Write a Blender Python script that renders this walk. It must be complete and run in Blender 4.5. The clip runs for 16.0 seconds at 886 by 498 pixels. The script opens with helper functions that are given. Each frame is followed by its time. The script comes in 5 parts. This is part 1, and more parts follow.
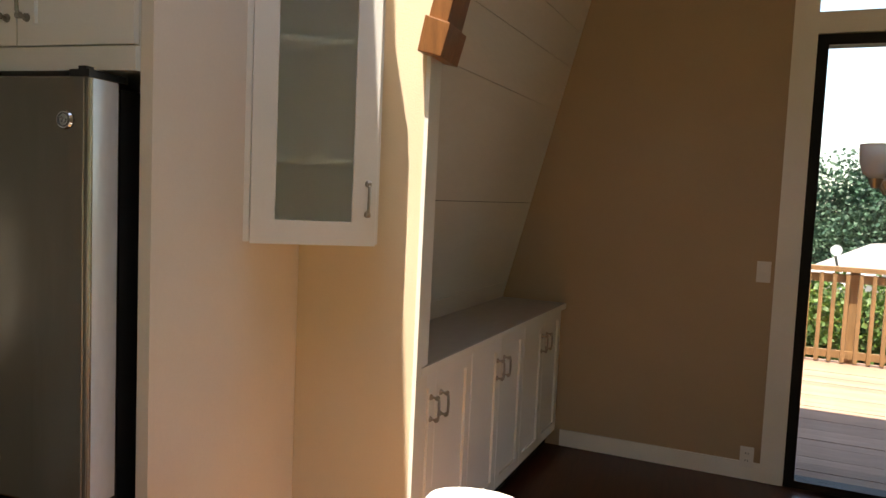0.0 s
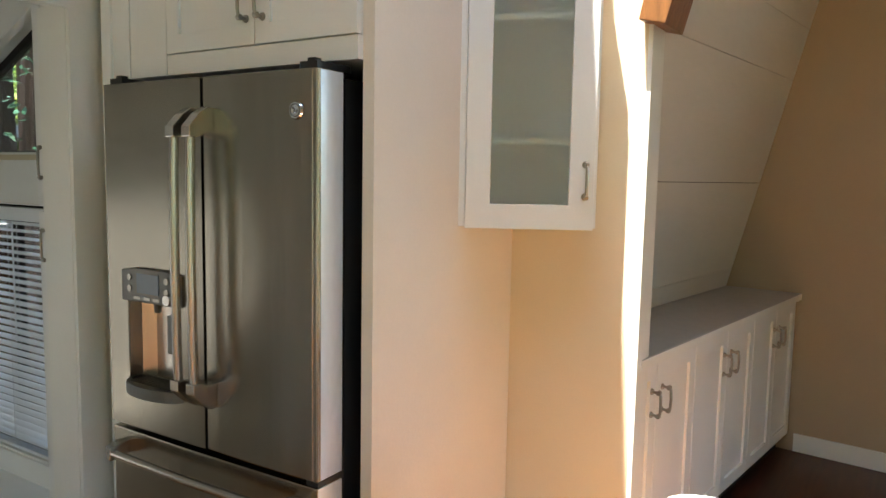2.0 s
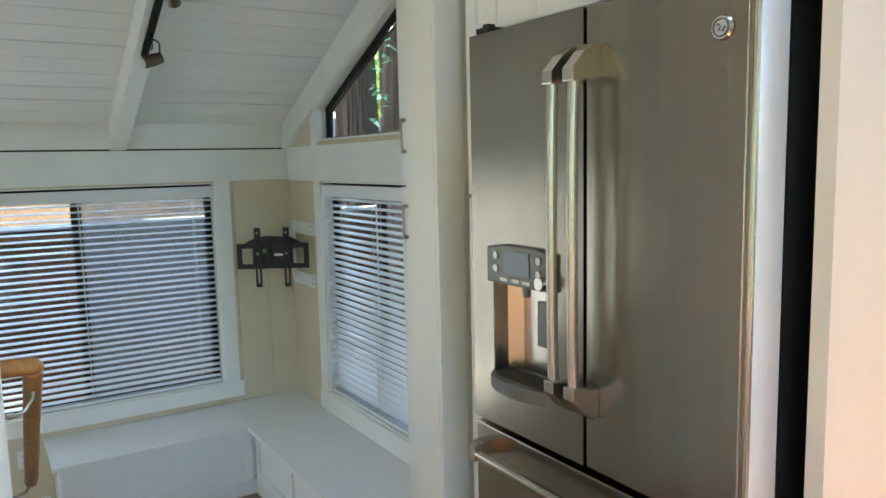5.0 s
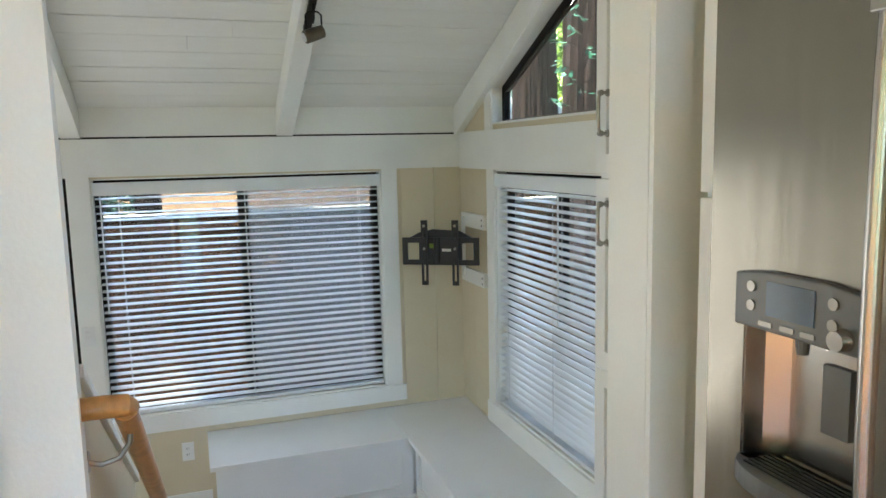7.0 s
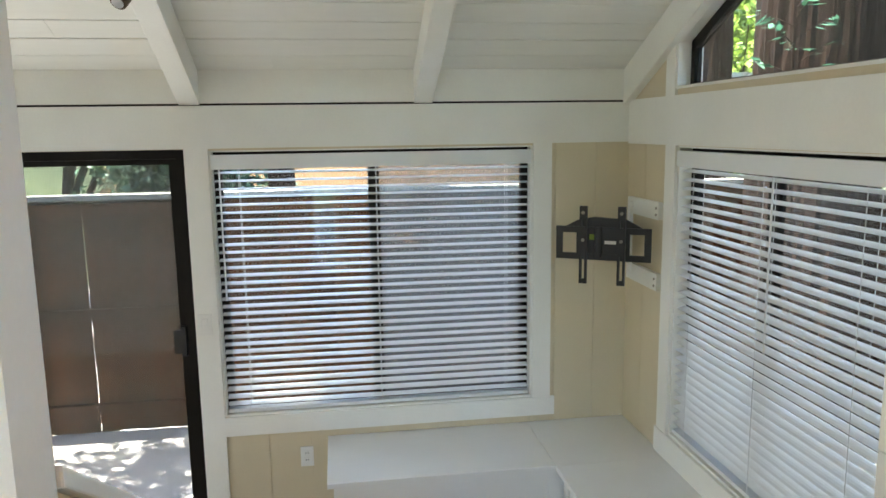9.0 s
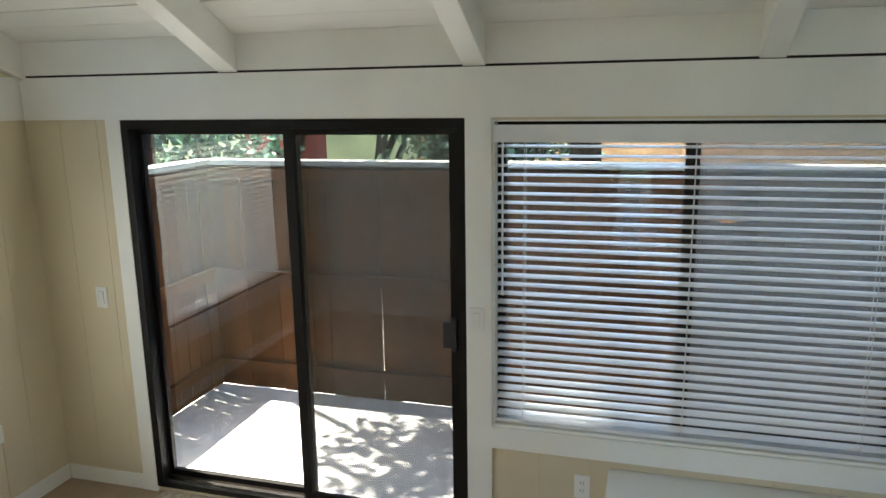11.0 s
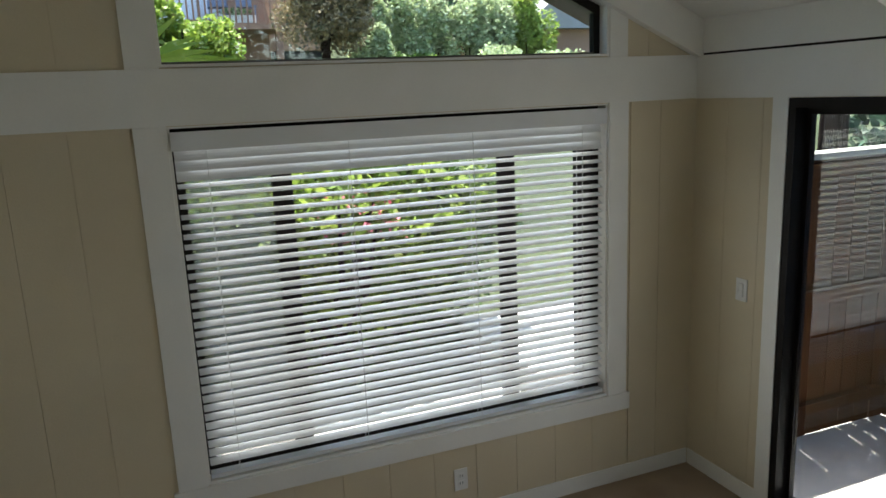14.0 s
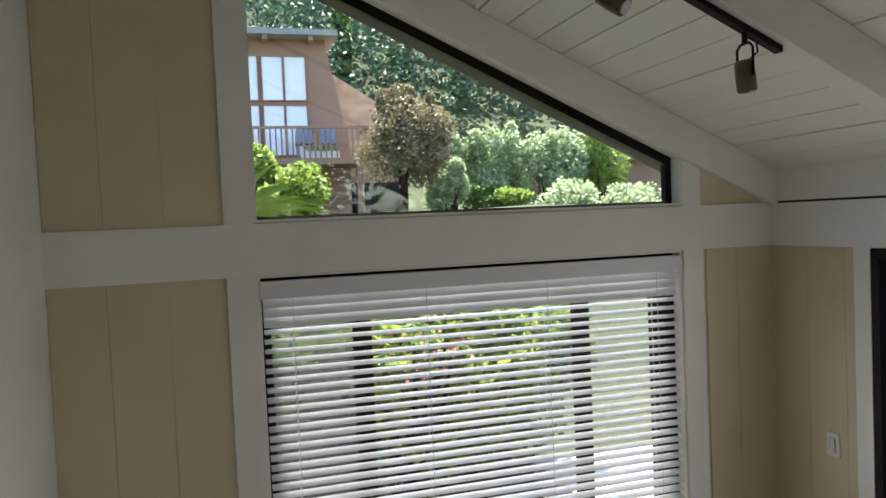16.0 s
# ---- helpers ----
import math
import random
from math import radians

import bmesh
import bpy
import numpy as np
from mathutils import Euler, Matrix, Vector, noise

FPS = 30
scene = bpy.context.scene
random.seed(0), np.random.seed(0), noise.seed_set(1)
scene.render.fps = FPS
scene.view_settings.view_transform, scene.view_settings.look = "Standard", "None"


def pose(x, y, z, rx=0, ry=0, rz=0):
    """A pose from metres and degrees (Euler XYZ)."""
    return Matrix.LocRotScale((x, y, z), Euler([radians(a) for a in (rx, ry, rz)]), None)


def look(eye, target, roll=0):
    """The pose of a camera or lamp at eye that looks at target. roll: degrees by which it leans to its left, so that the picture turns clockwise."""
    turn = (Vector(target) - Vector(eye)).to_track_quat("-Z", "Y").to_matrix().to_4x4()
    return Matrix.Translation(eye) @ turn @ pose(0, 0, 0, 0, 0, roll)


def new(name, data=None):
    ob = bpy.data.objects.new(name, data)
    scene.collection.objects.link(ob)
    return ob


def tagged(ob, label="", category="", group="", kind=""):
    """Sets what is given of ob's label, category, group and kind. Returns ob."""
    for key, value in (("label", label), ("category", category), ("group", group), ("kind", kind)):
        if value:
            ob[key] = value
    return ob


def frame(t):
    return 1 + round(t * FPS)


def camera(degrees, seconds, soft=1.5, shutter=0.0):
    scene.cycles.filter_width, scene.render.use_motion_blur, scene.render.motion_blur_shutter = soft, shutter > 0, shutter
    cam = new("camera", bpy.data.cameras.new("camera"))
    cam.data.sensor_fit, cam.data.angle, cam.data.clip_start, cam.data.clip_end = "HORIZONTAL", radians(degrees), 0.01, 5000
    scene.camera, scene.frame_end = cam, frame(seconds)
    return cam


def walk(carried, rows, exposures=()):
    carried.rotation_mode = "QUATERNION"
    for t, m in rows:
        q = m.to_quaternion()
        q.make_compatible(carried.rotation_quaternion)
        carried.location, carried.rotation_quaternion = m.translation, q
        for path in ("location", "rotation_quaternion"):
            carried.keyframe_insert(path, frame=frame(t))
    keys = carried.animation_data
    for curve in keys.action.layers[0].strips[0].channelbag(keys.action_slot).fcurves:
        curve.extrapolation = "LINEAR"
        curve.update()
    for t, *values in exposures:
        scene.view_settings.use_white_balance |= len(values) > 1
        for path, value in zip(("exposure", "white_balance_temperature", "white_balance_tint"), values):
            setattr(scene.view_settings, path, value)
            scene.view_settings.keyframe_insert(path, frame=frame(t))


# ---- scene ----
cam = camera(62.4, 16.0)
PATH = [
    (0, (1.013, 1.073, 1.516), (0.445, 2.985, 1.368), 2.5),
    (0.5, (0.995, 1.1, 1.51), (0.317, 2.974, 1.35), 2.0),
    (1, (0.992, 1.104, 1.503), (0.167, 2.919, 1.342), 1.5),
    (1.5, (0.97, 1.118, 1.499), (0.028, 2.874, 1.324), 1.2),
    (2, (0.937, 1.135, 1.498), (-0.126, 2.817, 1.299), 1.0),
    (2.5, (0.901, 1.143, 1.496), (-0.294, 2.73, 1.27), 0.4),
    (3, (0.869, 1.172, 1.473), (-0.459, 2.647, 1.226), -0.2),
    (3.5, (0.817, 1.193, 1.453), (-0.635, 2.548, 1.217), -0.6),
    (4, (0.719, 1.234, 1.443), (-0.793, 2.522, 1.205), -0.6),
    (4.5, (0.6, 1.287, 1.429), (-0.979, 2.489, 1.18), -0.6),
    (5, (0.486, 1.348, 1.425), (-1.189, 2.413, 1.185), -1.3),
    (5.2, (0.45, 1.37, 1.423), (-1.268, 2.367, 1.186), -1.5),
    (7.3, (-0.159, 1.609, 1.417), (-2.042, 2.224, 1.139), -1.2),
    (7.5, (-0.223, 1.623, 1.412), (-2.111, 2.217, 1.124), -1.2),
    (8, (-0.384, 1.684, 1.404), (-2.299, 2.176, 1.105), -1.3),
    (8.2, (-0.458, 1.717, 1.41), (-2.385, 2.157, 1.108), -1.1),
    (10.3, (-1.27, 1.63, 1.363), (-3.233, 1.461, 1.02), -1.0),
    (10.5, (-1.333, 1.685, 1.364), (-3.281, 1.389, 1.016), -0.9),
    (11, (-1.532, 1.732, 1.417), (-3.412, 1.188, 1.004), -0.9),
    (11.5, (-1.665, 1.682, 1.398), (-3.464, 0.916, 0.978), -1.1),
    (12, (-1.787, 1.621, 1.375), (-3.445, 0.604, 0.91), -1.8),
    (12.5, (-1.838, 1.604, 1.356), (-3.291, 0.306, 0.903), -1.4),
    (13, (-1.894, 1.555, 1.393), (-3.112, 0.04, 0.922), -1.3),
    (13.5, (-2.001, 1.633, 1.38), (-2.903, -0.091, 0.918), -1.9),
    (14, (-2.008, 1.623, 1.4), (-2.733, -0.194, 0.984), -2.5),
    (14.5, (-1.998, 1.636, 1.448), (-2.608, -0.242, 1.129), -3.4),
    (15, (-2.025, 1.672, 1.483), (-2.582, -0.231, 1.221), -3.2),
    (15.5, (-2.009, 1.677, 1.484), (-2.565, -0.238, 1.323), -3.0),
    (16, (-1.98, 1.675, 1.519), (-2.548, -0.241, 1.442), -2.5),
]
EXPOSURES = [(0.0, 1.75, 7400, 11), (0.5, 1.95, 7300, 13), (1.5, 2.6, 6800, 6), (2.5, 2.85, 6250, 4), (3.5, 3.03, 5950, 2), (5.0, 3.52, 5850, 1), (8.0, 3.75, 6400, 6), (10.5, 3.5, 6700, 4), (11.5, 2.95, 6500, 3), (12.5, 2.25, 6330, 0), (13.0, 2.1, 6330, 2), (14.5, 2.1, 6480, 7), (16.0, 2.3, 6530, 9)]
walk(cam, [(t, look(eye, target, roll)) for t, eye, target, roll in PATH], EXPOSURES)

# ---- world, sun ----
SUN_TRAVEL = Vector((0.12, 0.45, -1.73)).normalized()
world = bpy.data.worlds.new("sky")
scene.world = world
world.use_nodes = True
_n = world.node_tree.nodes
_sky = _n.new("ShaderNodeTexSky")
_sky.sky_type, _sky.sun_disc = "NISHITA", False
_sky.sun_elevation, _sky.sun_rotation = radians(75.0), radians(195.0)
_n["Background"].inputs["Strength"].default_value = 0.15
world.node_tree.links.new(_sky.outputs[0], _n["Background"].inputs["Color"])
sun = new("sun", bpy.data.lights.new("sun", "SUN"))
sun.data.energy, sun.data.angle, sun.data.color = 4.5, radians(0.53), (1.0, 0.95, 0.87)
sun.matrix_world = look((0, 0, 20), Vector((0, 0, 20)) + SUN_TRAVEL)


def window_light(name, eye, target, wide, high, watts):
    """Sky light that enters by an opening."""
    a = new(name, bpy.data.lights.new(name, "AREA"))
    a.data.shape, a.data.size, a.data.size_y, a.data.energy, a.data.color = "RECTANGLE", wide, high, watts, (1.0, 0.97, 0.93)
    a.matrix_world = look(eye, target)


window_light("light_patio_door", (-4.53, 0.0, 0.35), (-2.0, 0.0, 0.90), 1.7, 1.8, 1.6)
window_light("light_south_window", (-3.15, -1.60, 0.56), (-3.15, 1.5, 0.56), 1.95, 1.4, 2.3)
window_light("light_patio_window", (-4.815, 1.90, 0.58), (-2.0, 1.90, 0.58), 1.6, 1.3, 0.24)
window_light("light_bench_window", (-3.15, 3.40, 0.58), (-3.15, 1.0, 0.58), 1.9, 1.3, 0.24)


# ---- materials ----
def mat(name, base, rough=0.5, metal=0.0, vary=0.08, scale=6.0, bump=0.0, bump_scale=60.0, stretch=(1, 1, 1), alt=None, rand=0.0, spec=0.5, trans=0.0, ior=1.45):
    """A surface with a slow stain pattern, a fine grain that also gives relief, and a shift from piece to piece."""
    m = bpy.data.materials.new(name)
    m.use_nodes = True
    nt = m.node_tree
    n, l = nt.nodes, nt.links
    p = n["Principled BSDF"]
    p.inputs["Roughness"].default_value, p.inputs["Metallic"].default_value = rough, metal
    p.inputs["Specular IOR Level"].default_value = spec
    p.inputs["Transmission Weight"].default_value, p.inputs["IOR"].default_value = trans, ior
    base = (*base, 1.0)
    if not vary and not bump and not rand:
        p.inputs["Base Color"].default_value = base
        return m
    tc, mp = n.new("ShaderNodeTexCoord"), n.new("ShaderNodeMapping")
    mp.inputs["Scale"].default_value = stretch
    l.new(tc.outputs["Object"], mp.inputs["Vector"])
    big, fine = n.new("ShaderNodeTexNoise"), n.new("ShaderNodeTexNoise")
    big.inputs["Scale"].default_value, big.inputs["Detail"].default_value = scale, 4.0
    fine.inputs["Scale"].default_value, fine.inputs["Detail"].default_value = bump_scale, 3.0
    l.new(mp.outputs[0], big.inputs["Vector"])
    l.new(mp.outputs[0], fine.inputs["Vector"])
    add = n.new("ShaderNodeMath")
    add.operation = "MULTIPLY_ADD"
    add.inputs[1].default_value = 0.35
    l.new(fine.outputs["Fac"], add.inputs[0])
    l.new(big.outputs["Fac"], add.inputs[2])
    ramp = n.new("ShaderNodeValToRGB")
    ramp.color_ramp.elements[0].position, ramp.color_ramp.elements[1].position = 0.42, 0.92
    dark = tuple(c * (1 - vary) for c in (alt or base)[:3]) + (1.0,)
    ramp.color_ramp.elements[0].color, ramp.color_ramp.elements[1].color = dark, tuple(min(1, c * (1 + 0.6 * vary)) for c in base[:3]) + (1.0,)
    l.new(add.outputs[0], ramp.inputs["Fac"])
    out = ramp.outputs["Color"]
    if rand:
        oi, hsv, mr = n.new("ShaderNodeObjectInfo"), n.new("ShaderNodeHueSaturation"), n.new("ShaderNodeMapRange")
        mr.inputs["To Min"].default_value, mr.inputs["To Max"].default_value = 1 - rand, 1 + rand
        l.new(oi.outputs["Random"], mr.inputs["Value"])
        l.new(mr.outputs[0], hsv.inputs["Value"])
        l.new(out, hsv.inputs["Color"])
        out = hsv.outputs["Color"]
    l.new(out, p.inputs["Base Color"])
    if bump:
        b = n.new("ShaderNodeBump")
        b.inputs["Strength"].default_value, b.inputs["Distance"].default_value = bump, 0.01
        l.new(fine.outputs["Fac"], b.inputs["Height"])
        l.new(b.outputs[0], p.inputs["Normal"])
    return m


def leaf_mat(name, a, b, rough=0.55, light=0.25):
    """Leaves that differ from one to the next, with some light let through."""
    m = bpy.data.materials.new(name)
    m.use_nodes = True
    n, l = m.node_tree.nodes, m.node_tree.links
    p, geo, ramp = n["Principled BSDF"], n.new("ShaderNodeNewGeometry"), n.new("ShaderNodeValToRGB")
    ramp.color_ramp.elements[0].color, ramp.color_ramp.elements[1].color = (*a, 1), (*b, 1)
    l.new(geo.outputs["Random Per Island"], ramp.inputs["Fac"])
    l.new(ramp.outputs[0], p.inputs["Base Color"])
    p.inputs["Roughness"].default_value = rough
    t, mix = n.new("ShaderNodeBsdfTranslucent"), n.new("ShaderNodeMixShader")
    l.new(ramp.outputs[0], t.inputs["Color"])
    mix.inputs[0].default_value = light
    l.new(p.outputs[0], mix.inputs[1])
    l.new(t.outputs[0], mix.inputs[2])
    l.new(mix.outputs[0], n["Material Output"].inputs["Surface"])
    return m


M_TRIM = mat("trim_paint", (0.86, 0.85, 0.80), 0.38, vary=0.05, scale=3, bump=0.06, bump_scale=90)
M_BEIGE = mat("beige_wall_paint", (0.68, 0.59, 0.42), 0.5, vary=0.06, scale=2.2, bump=0.08, bump_scale=120)
M_CEIL = mat("ceiling_paint", (0.88, 0.875, 0.83), 0.5, vary=0.05, scale=3, bump=0.12, bump_scale=40, stretch=(1, 0.15, 1))
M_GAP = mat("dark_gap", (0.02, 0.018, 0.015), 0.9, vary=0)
M_CAB = mat("white_cabinet_lacquer", (0.85, 0.845, 0.82), 0.3, vary=0.04, scale=2.5, bump=0.03, bump_scale=150)
M_PANEL = mat("pale_panel_paint", (0.83, 0.76, 0.68), 0.45, vary=0.05, scale=2, bump=0.06, bump_scale=120)
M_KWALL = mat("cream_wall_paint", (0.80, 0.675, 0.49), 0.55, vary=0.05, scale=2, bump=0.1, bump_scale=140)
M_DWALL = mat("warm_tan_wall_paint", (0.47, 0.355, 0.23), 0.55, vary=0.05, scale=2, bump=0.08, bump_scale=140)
M_SHIP = mat("white_painted_planks", (0.74, 0.71, 0.67), 0.5, vary=0.06, scale=3, bump=0.1, bump_scale=50, stretch=(1, 0.2, 1))
M_CARPET = mat("tan_carpet", (0.50, 0.38, 0.27), 0.95, vary=0.2, scale=4, bump=0.9, bump_scale=420, spec=0.1)
M_TILE = mat("mottled_entry_vinyl", (0.62, 0.55, 0.44), 0.35, vary=0.35, scale=30, bump=0.1, bump_scale=120, alt=(0.42, 0.36, 0.28))
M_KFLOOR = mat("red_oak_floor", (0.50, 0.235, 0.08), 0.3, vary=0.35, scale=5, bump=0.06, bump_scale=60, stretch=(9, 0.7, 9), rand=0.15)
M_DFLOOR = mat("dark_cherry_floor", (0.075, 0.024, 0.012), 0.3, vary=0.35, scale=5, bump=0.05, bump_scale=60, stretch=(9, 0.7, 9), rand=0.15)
M_STEEL = mat("brushed_steel", (0.325, 0.292, 0.24), 0.24, 1.0, vary=0.14, scale=1.8, bump=0.05, bump_scale=9, stretch=(3.5, 3.5, 0.35))
M_HANDLE = mat("satin_steel_bar", (0.56, 0.515, 0.465), 0.25, 1.0, vary=0.04, scale=3)
M_CHROME = mat("bright_chrome", (0.85, 0.86, 0.9), 0.09, 1.0, vary=0.03, scale=4)
M_NICKEL = mat("brushed_nickel", (0.36, 0.33, 0.285), 0.28, 1.0, vary=0.1, scale=12)
# Pale blue base carries the window's reflection on the door sides.
M_SIDE = mat("door_side_window_sheen", (0.74, 0.81, 0.90), 0.28, 0.25, vary=0.12, scale=2, stretch=(1, 1, 0.3))
M_GREY = mat("grey_metallic_plastic", (0.17, 0.165, 0.155), 0.38, 0.5, vary=0.05, scale=8)
M_BLACK = mat("black_plastic", (0.018, 0.018, 0.02), 0.4, vary=0.2, scale=6)
M_BRONZE = mat("dark_bronze_aluminium", (0.012, 0.010, 0.009), 0.45, 0.0, vary=0.25, scale=8, spec=0.2)
M_OLDBRONZE = mat("aged_bronze", (0.16, 0.125, 0.09), 0.4, 0.9, vary=0.2, scale=20)
M_SCREEN_ON = mat("lcd_panel", (0.16, 0.20, 0.26), 0.12, vary=0.05, scale=10)
M_GLASS = mat("window_glass", (0.97, 0.99, 0.98), 0.0, vary=0, trans=1.0, ior=1.45)
M_DOORGLASS = mat("double_glazing", (0.95, 0.985, 0.97), 0.0, vary=0, trans=1.0, ior=1.58)


def mesh_screen(name, colour, cover):
    """A woven screen: part cloth, part open holes."""
    m = mat(name, colour, 0.8, vary=0.1, scale=900)
    n, l = m.node_tree.nodes, m.node_tree.links
    mix, clear = n.new("ShaderNodeMixShader"), n.new("ShaderNodeBsdfTransparent")
    mix.inputs[0].default_value = cover
    l.new(clear.outputs[0], mix.inputs[1])
    l.new(n["Principled BSDF"].outputs[0], mix.inputs[2])
    l.new(mix.outputs[0], n["Material Output"].inputs["Surface"])
    return m


M_SCREEN = mesh_screen("insect_screen", (0.06, 0.08, 0.074), 0.38)
# Same cloth made pale blue-grey: the skylit haze is in the colour.
M_SCREEN_HAZE = mesh_screen("hazed_insect_screen", (0.42, 0.46, 0.50), 0.42)
M_FROST = mat("frosted_cabinet_glass", (0.88, 0.91, 0.84), 0.32, vary=0, trans=0.86, ior=1.3)
M_SLAT = mat("white_slat", (0.80, 0.815, 0.82), 0.4, vary=0.03, scale=5, bump=0.03, bump_scale=60, stretch=(0.3, 1, 1))
M_OAK = mat("golden_oak", (0.50, 0.23, 0.065), 0.3, vary=0.3, scale=6, bump=0.08, bump_scale=60, stretch=(1, 8, 8))
M_BEAMWOOD = mat("stained_fir", (0.25, 0.105, 0.035), 0.4, vary=0.4, scale=5, bump=0.15, bump_scale=70, stretch=(8, 8, 0.8))
M_COUNTER = mat("grey_laminate", (0.40, 0.37, 0.345), 0.4, vary=0.08, scale=20, bump=0.02, bump_scale=200)
M_WHITE = mat("white_plastic", (0.82, 0.81, 0.78), 0.35, vary=0.03, scale=6)
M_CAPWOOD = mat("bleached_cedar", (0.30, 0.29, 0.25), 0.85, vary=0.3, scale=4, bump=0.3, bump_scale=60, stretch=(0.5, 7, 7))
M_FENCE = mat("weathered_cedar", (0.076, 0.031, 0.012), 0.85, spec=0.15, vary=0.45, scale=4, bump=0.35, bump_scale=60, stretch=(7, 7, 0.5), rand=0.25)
M_CONCRETE = mat("patio_concrete", (0.50, 0.47, 0.45), 0.85, vary=0.18, scale=3, bump=0.3, bump_scale=120)
M_DECK = mat("deck_redwood", (0.36, 0.225, 0.155), 0.7, vary=0.3, scale=5, bump=0.2, bump_scale=60, stretch=(0.6, 8, 8), rand=0.18)
M_RAILWOOD = mat("redwood_rail", (0.30, 0.17, 0.075), 0.6, vary=0.3, scale=6, bump=0.15, bump_scale=60, stretch=(6, 6, 0.6))
M_SOIL = mat("garden_soil", (0.05, 0.062, 0.025), 0.95, vary=0.5, scale=1.2, bump=0.6, bump_scale=30, alt=(0.03, 0.05, 0.018))
M_BARK = mat("redwood_bark", (0.017, 0.0095, 0.0065), 0.95, vary=0.6, scale=5, bump=0.9, bump_scale=24, stretch=(3, 3, 0.25), spec=0.1)
M_STUCCO = mat("brown_stucco", (0.28, 0.165, 0.112), 0.85, vary=0.12, scale=2, bump=0.3, bump_scale=120)
M_SHINGLE = mat("cedar_shingle", (0.54, 0.33, 0.21), 0.85, vary=0.3, scale=4, bump=0.4, bump_scale=60, rand=0.2)
M_ROOF = mat("grey_roofing", (0.25, 0.25, 0.25), 0.85, vary=0.2, scale=6, bump=0.3, bump_scale=80)
M_CURTAIN = mat("pale_curtain", (0.74, 0.78, 0.84), 0.8, vary=0.08, scale=9, stretch=(6, 6, 0.3))
M_PLASTICBLUE = mat("blue_plastic", (0.17, 0.21, 0.30), 0.45, vary=0.1)
M_SHADE = mat("frosted_lamp_shade", (0.78, 0.80, 0.84), 0.3, vary=0.03, trans=0.3)
M_LEAF = leaf_mat("green_leaves", (0.045, 0.10, 0.018), (0.13, 0.22, 0.04))
M_LEAF_DARK = leaf_mat("dark_green_leaves", (0.015, 0.05, 0.026), (0.07, 0.15, 0.085), light=0.2)
M_LEAF_LIGHT = leaf_mat("light_green_leaves", (0.13, 0.23, 0.03), (0.36, 0.45, 0.09), light=0.4)
M_LEAF_PALE = leaf_mat("pale_hedge_leaves", (0.22, 0.30, 0.13), (0.52, 0.58, 0.36), light=0.35)
M_LEAF_RUST = leaf_mat("rusty_tipped_leaves", (0.08, 0.088, 0.048), (0.37, 0.27, 0.14), light=0.2)
M_LEAF_FRESH = leaf_mat("fresh_bluish_leaves", (0.02, 0.075, 0.04), (0.06, 0.16, 0.10), light=0.3)
M_PETAL = leaf_mat("pink_petals", (0.5, 0.08, 0.14), (0.7, 0.25, 0.3))


# ---- building helpers ----
PLACE = {}


def box(bm, x0, x1, y0, y1, z0, z1):
    v = [bm.verts.new((x, y, z)) for z in (z0, z1) for x, y in ((x0, y0), (x1, y0), (x1, y1), (x0, y1))]
    for f in ((3, 2, 1, 0), (4, 5, 6, 7), (0, 1, 5, 4), (1, 2, 6, 5), (2, 3, 7, 6), (3, 0, 4, 7)):
        bm.faces.new([v[i] for i in f])


def boxes(*rows):
    bm = bmesh.new()
    for r in rows:
        box(bm, *r)
    return bm


def prism(bm, pts, axis, a0, a1):
    """A polygon drawn across an axis and pulled along it: pts are (y, z), (x, z) or (x, y)."""
    def at(p, a):
        return {"x": (a, p[0], p[1]), "y": (p[0], a, p[1]), "z": (p[0], p[1], a)}[axis]
    lo, hi = [bm.verts.new(at(p, a0)) for p in pts], [bm.verts.new(at(p, a1)) for p in pts]
    n = len(pts)
    bm.faces.new(lo[::-1])
    bm.faces.new(hi)
    for i in range(n):
        bm.faces.new((lo[i], lo[(i + 1) % n], hi[(i + 1) % n], hi[i]))
    bmesh.ops.recalc_face_normals(bm, faces=bm.faces)


def prisms(*rows):
    bm = bmesh.new()
    for r in rows:
        prism(bm, *r)
    return bm


def tube(bm, pts, r, seg=8, caps=True):
    """A round bar along a line of points; r is one radius or one for each point."""
    pts = [Vector(p) for p in pts]
    rs = r if isinstance(r, (list, tuple)) else [r] * len(pts)
    rings, up = [], None
    for i, p in enumerate(pts):
        d = (pts[min(i + 1, len(pts) - 1)] - pts[max(i - 1, 0)]).normalized()
        if up is None:
            up = d.orthogonal().normalized()
        up = (up - d * up.dot(d)).normalized()
        side = d.cross(up)
        rings.append([bm.verts.new(p + rs[i] * (math.cos(a) * up + math.sin(a) * side)) for a in (2 * math.pi * k / seg for k in range(seg))])
    for a, b in zip(rings, rings[1:]):
        for k in range(seg):
            bm.faces.new((a[k], a[(k + 1) % seg], b[(k + 1) % seg], b[k]))
    if caps:
        bm.faces.new(rings[0][::-1])
        bm.faces.new(rings[-1])


def tubes(*rows):
    bm = bmesh.new()
    for r in rows:
        tube(bm, *r)
    return bm


def thing(name, at, label, category, group="", kind=""):
    ob = new(name)
    ob.empty_display_size = 0.1
    ob.location = at
    PLACE[ob] = Vector(at)
    return tagged(ob, label, category, group, kind)


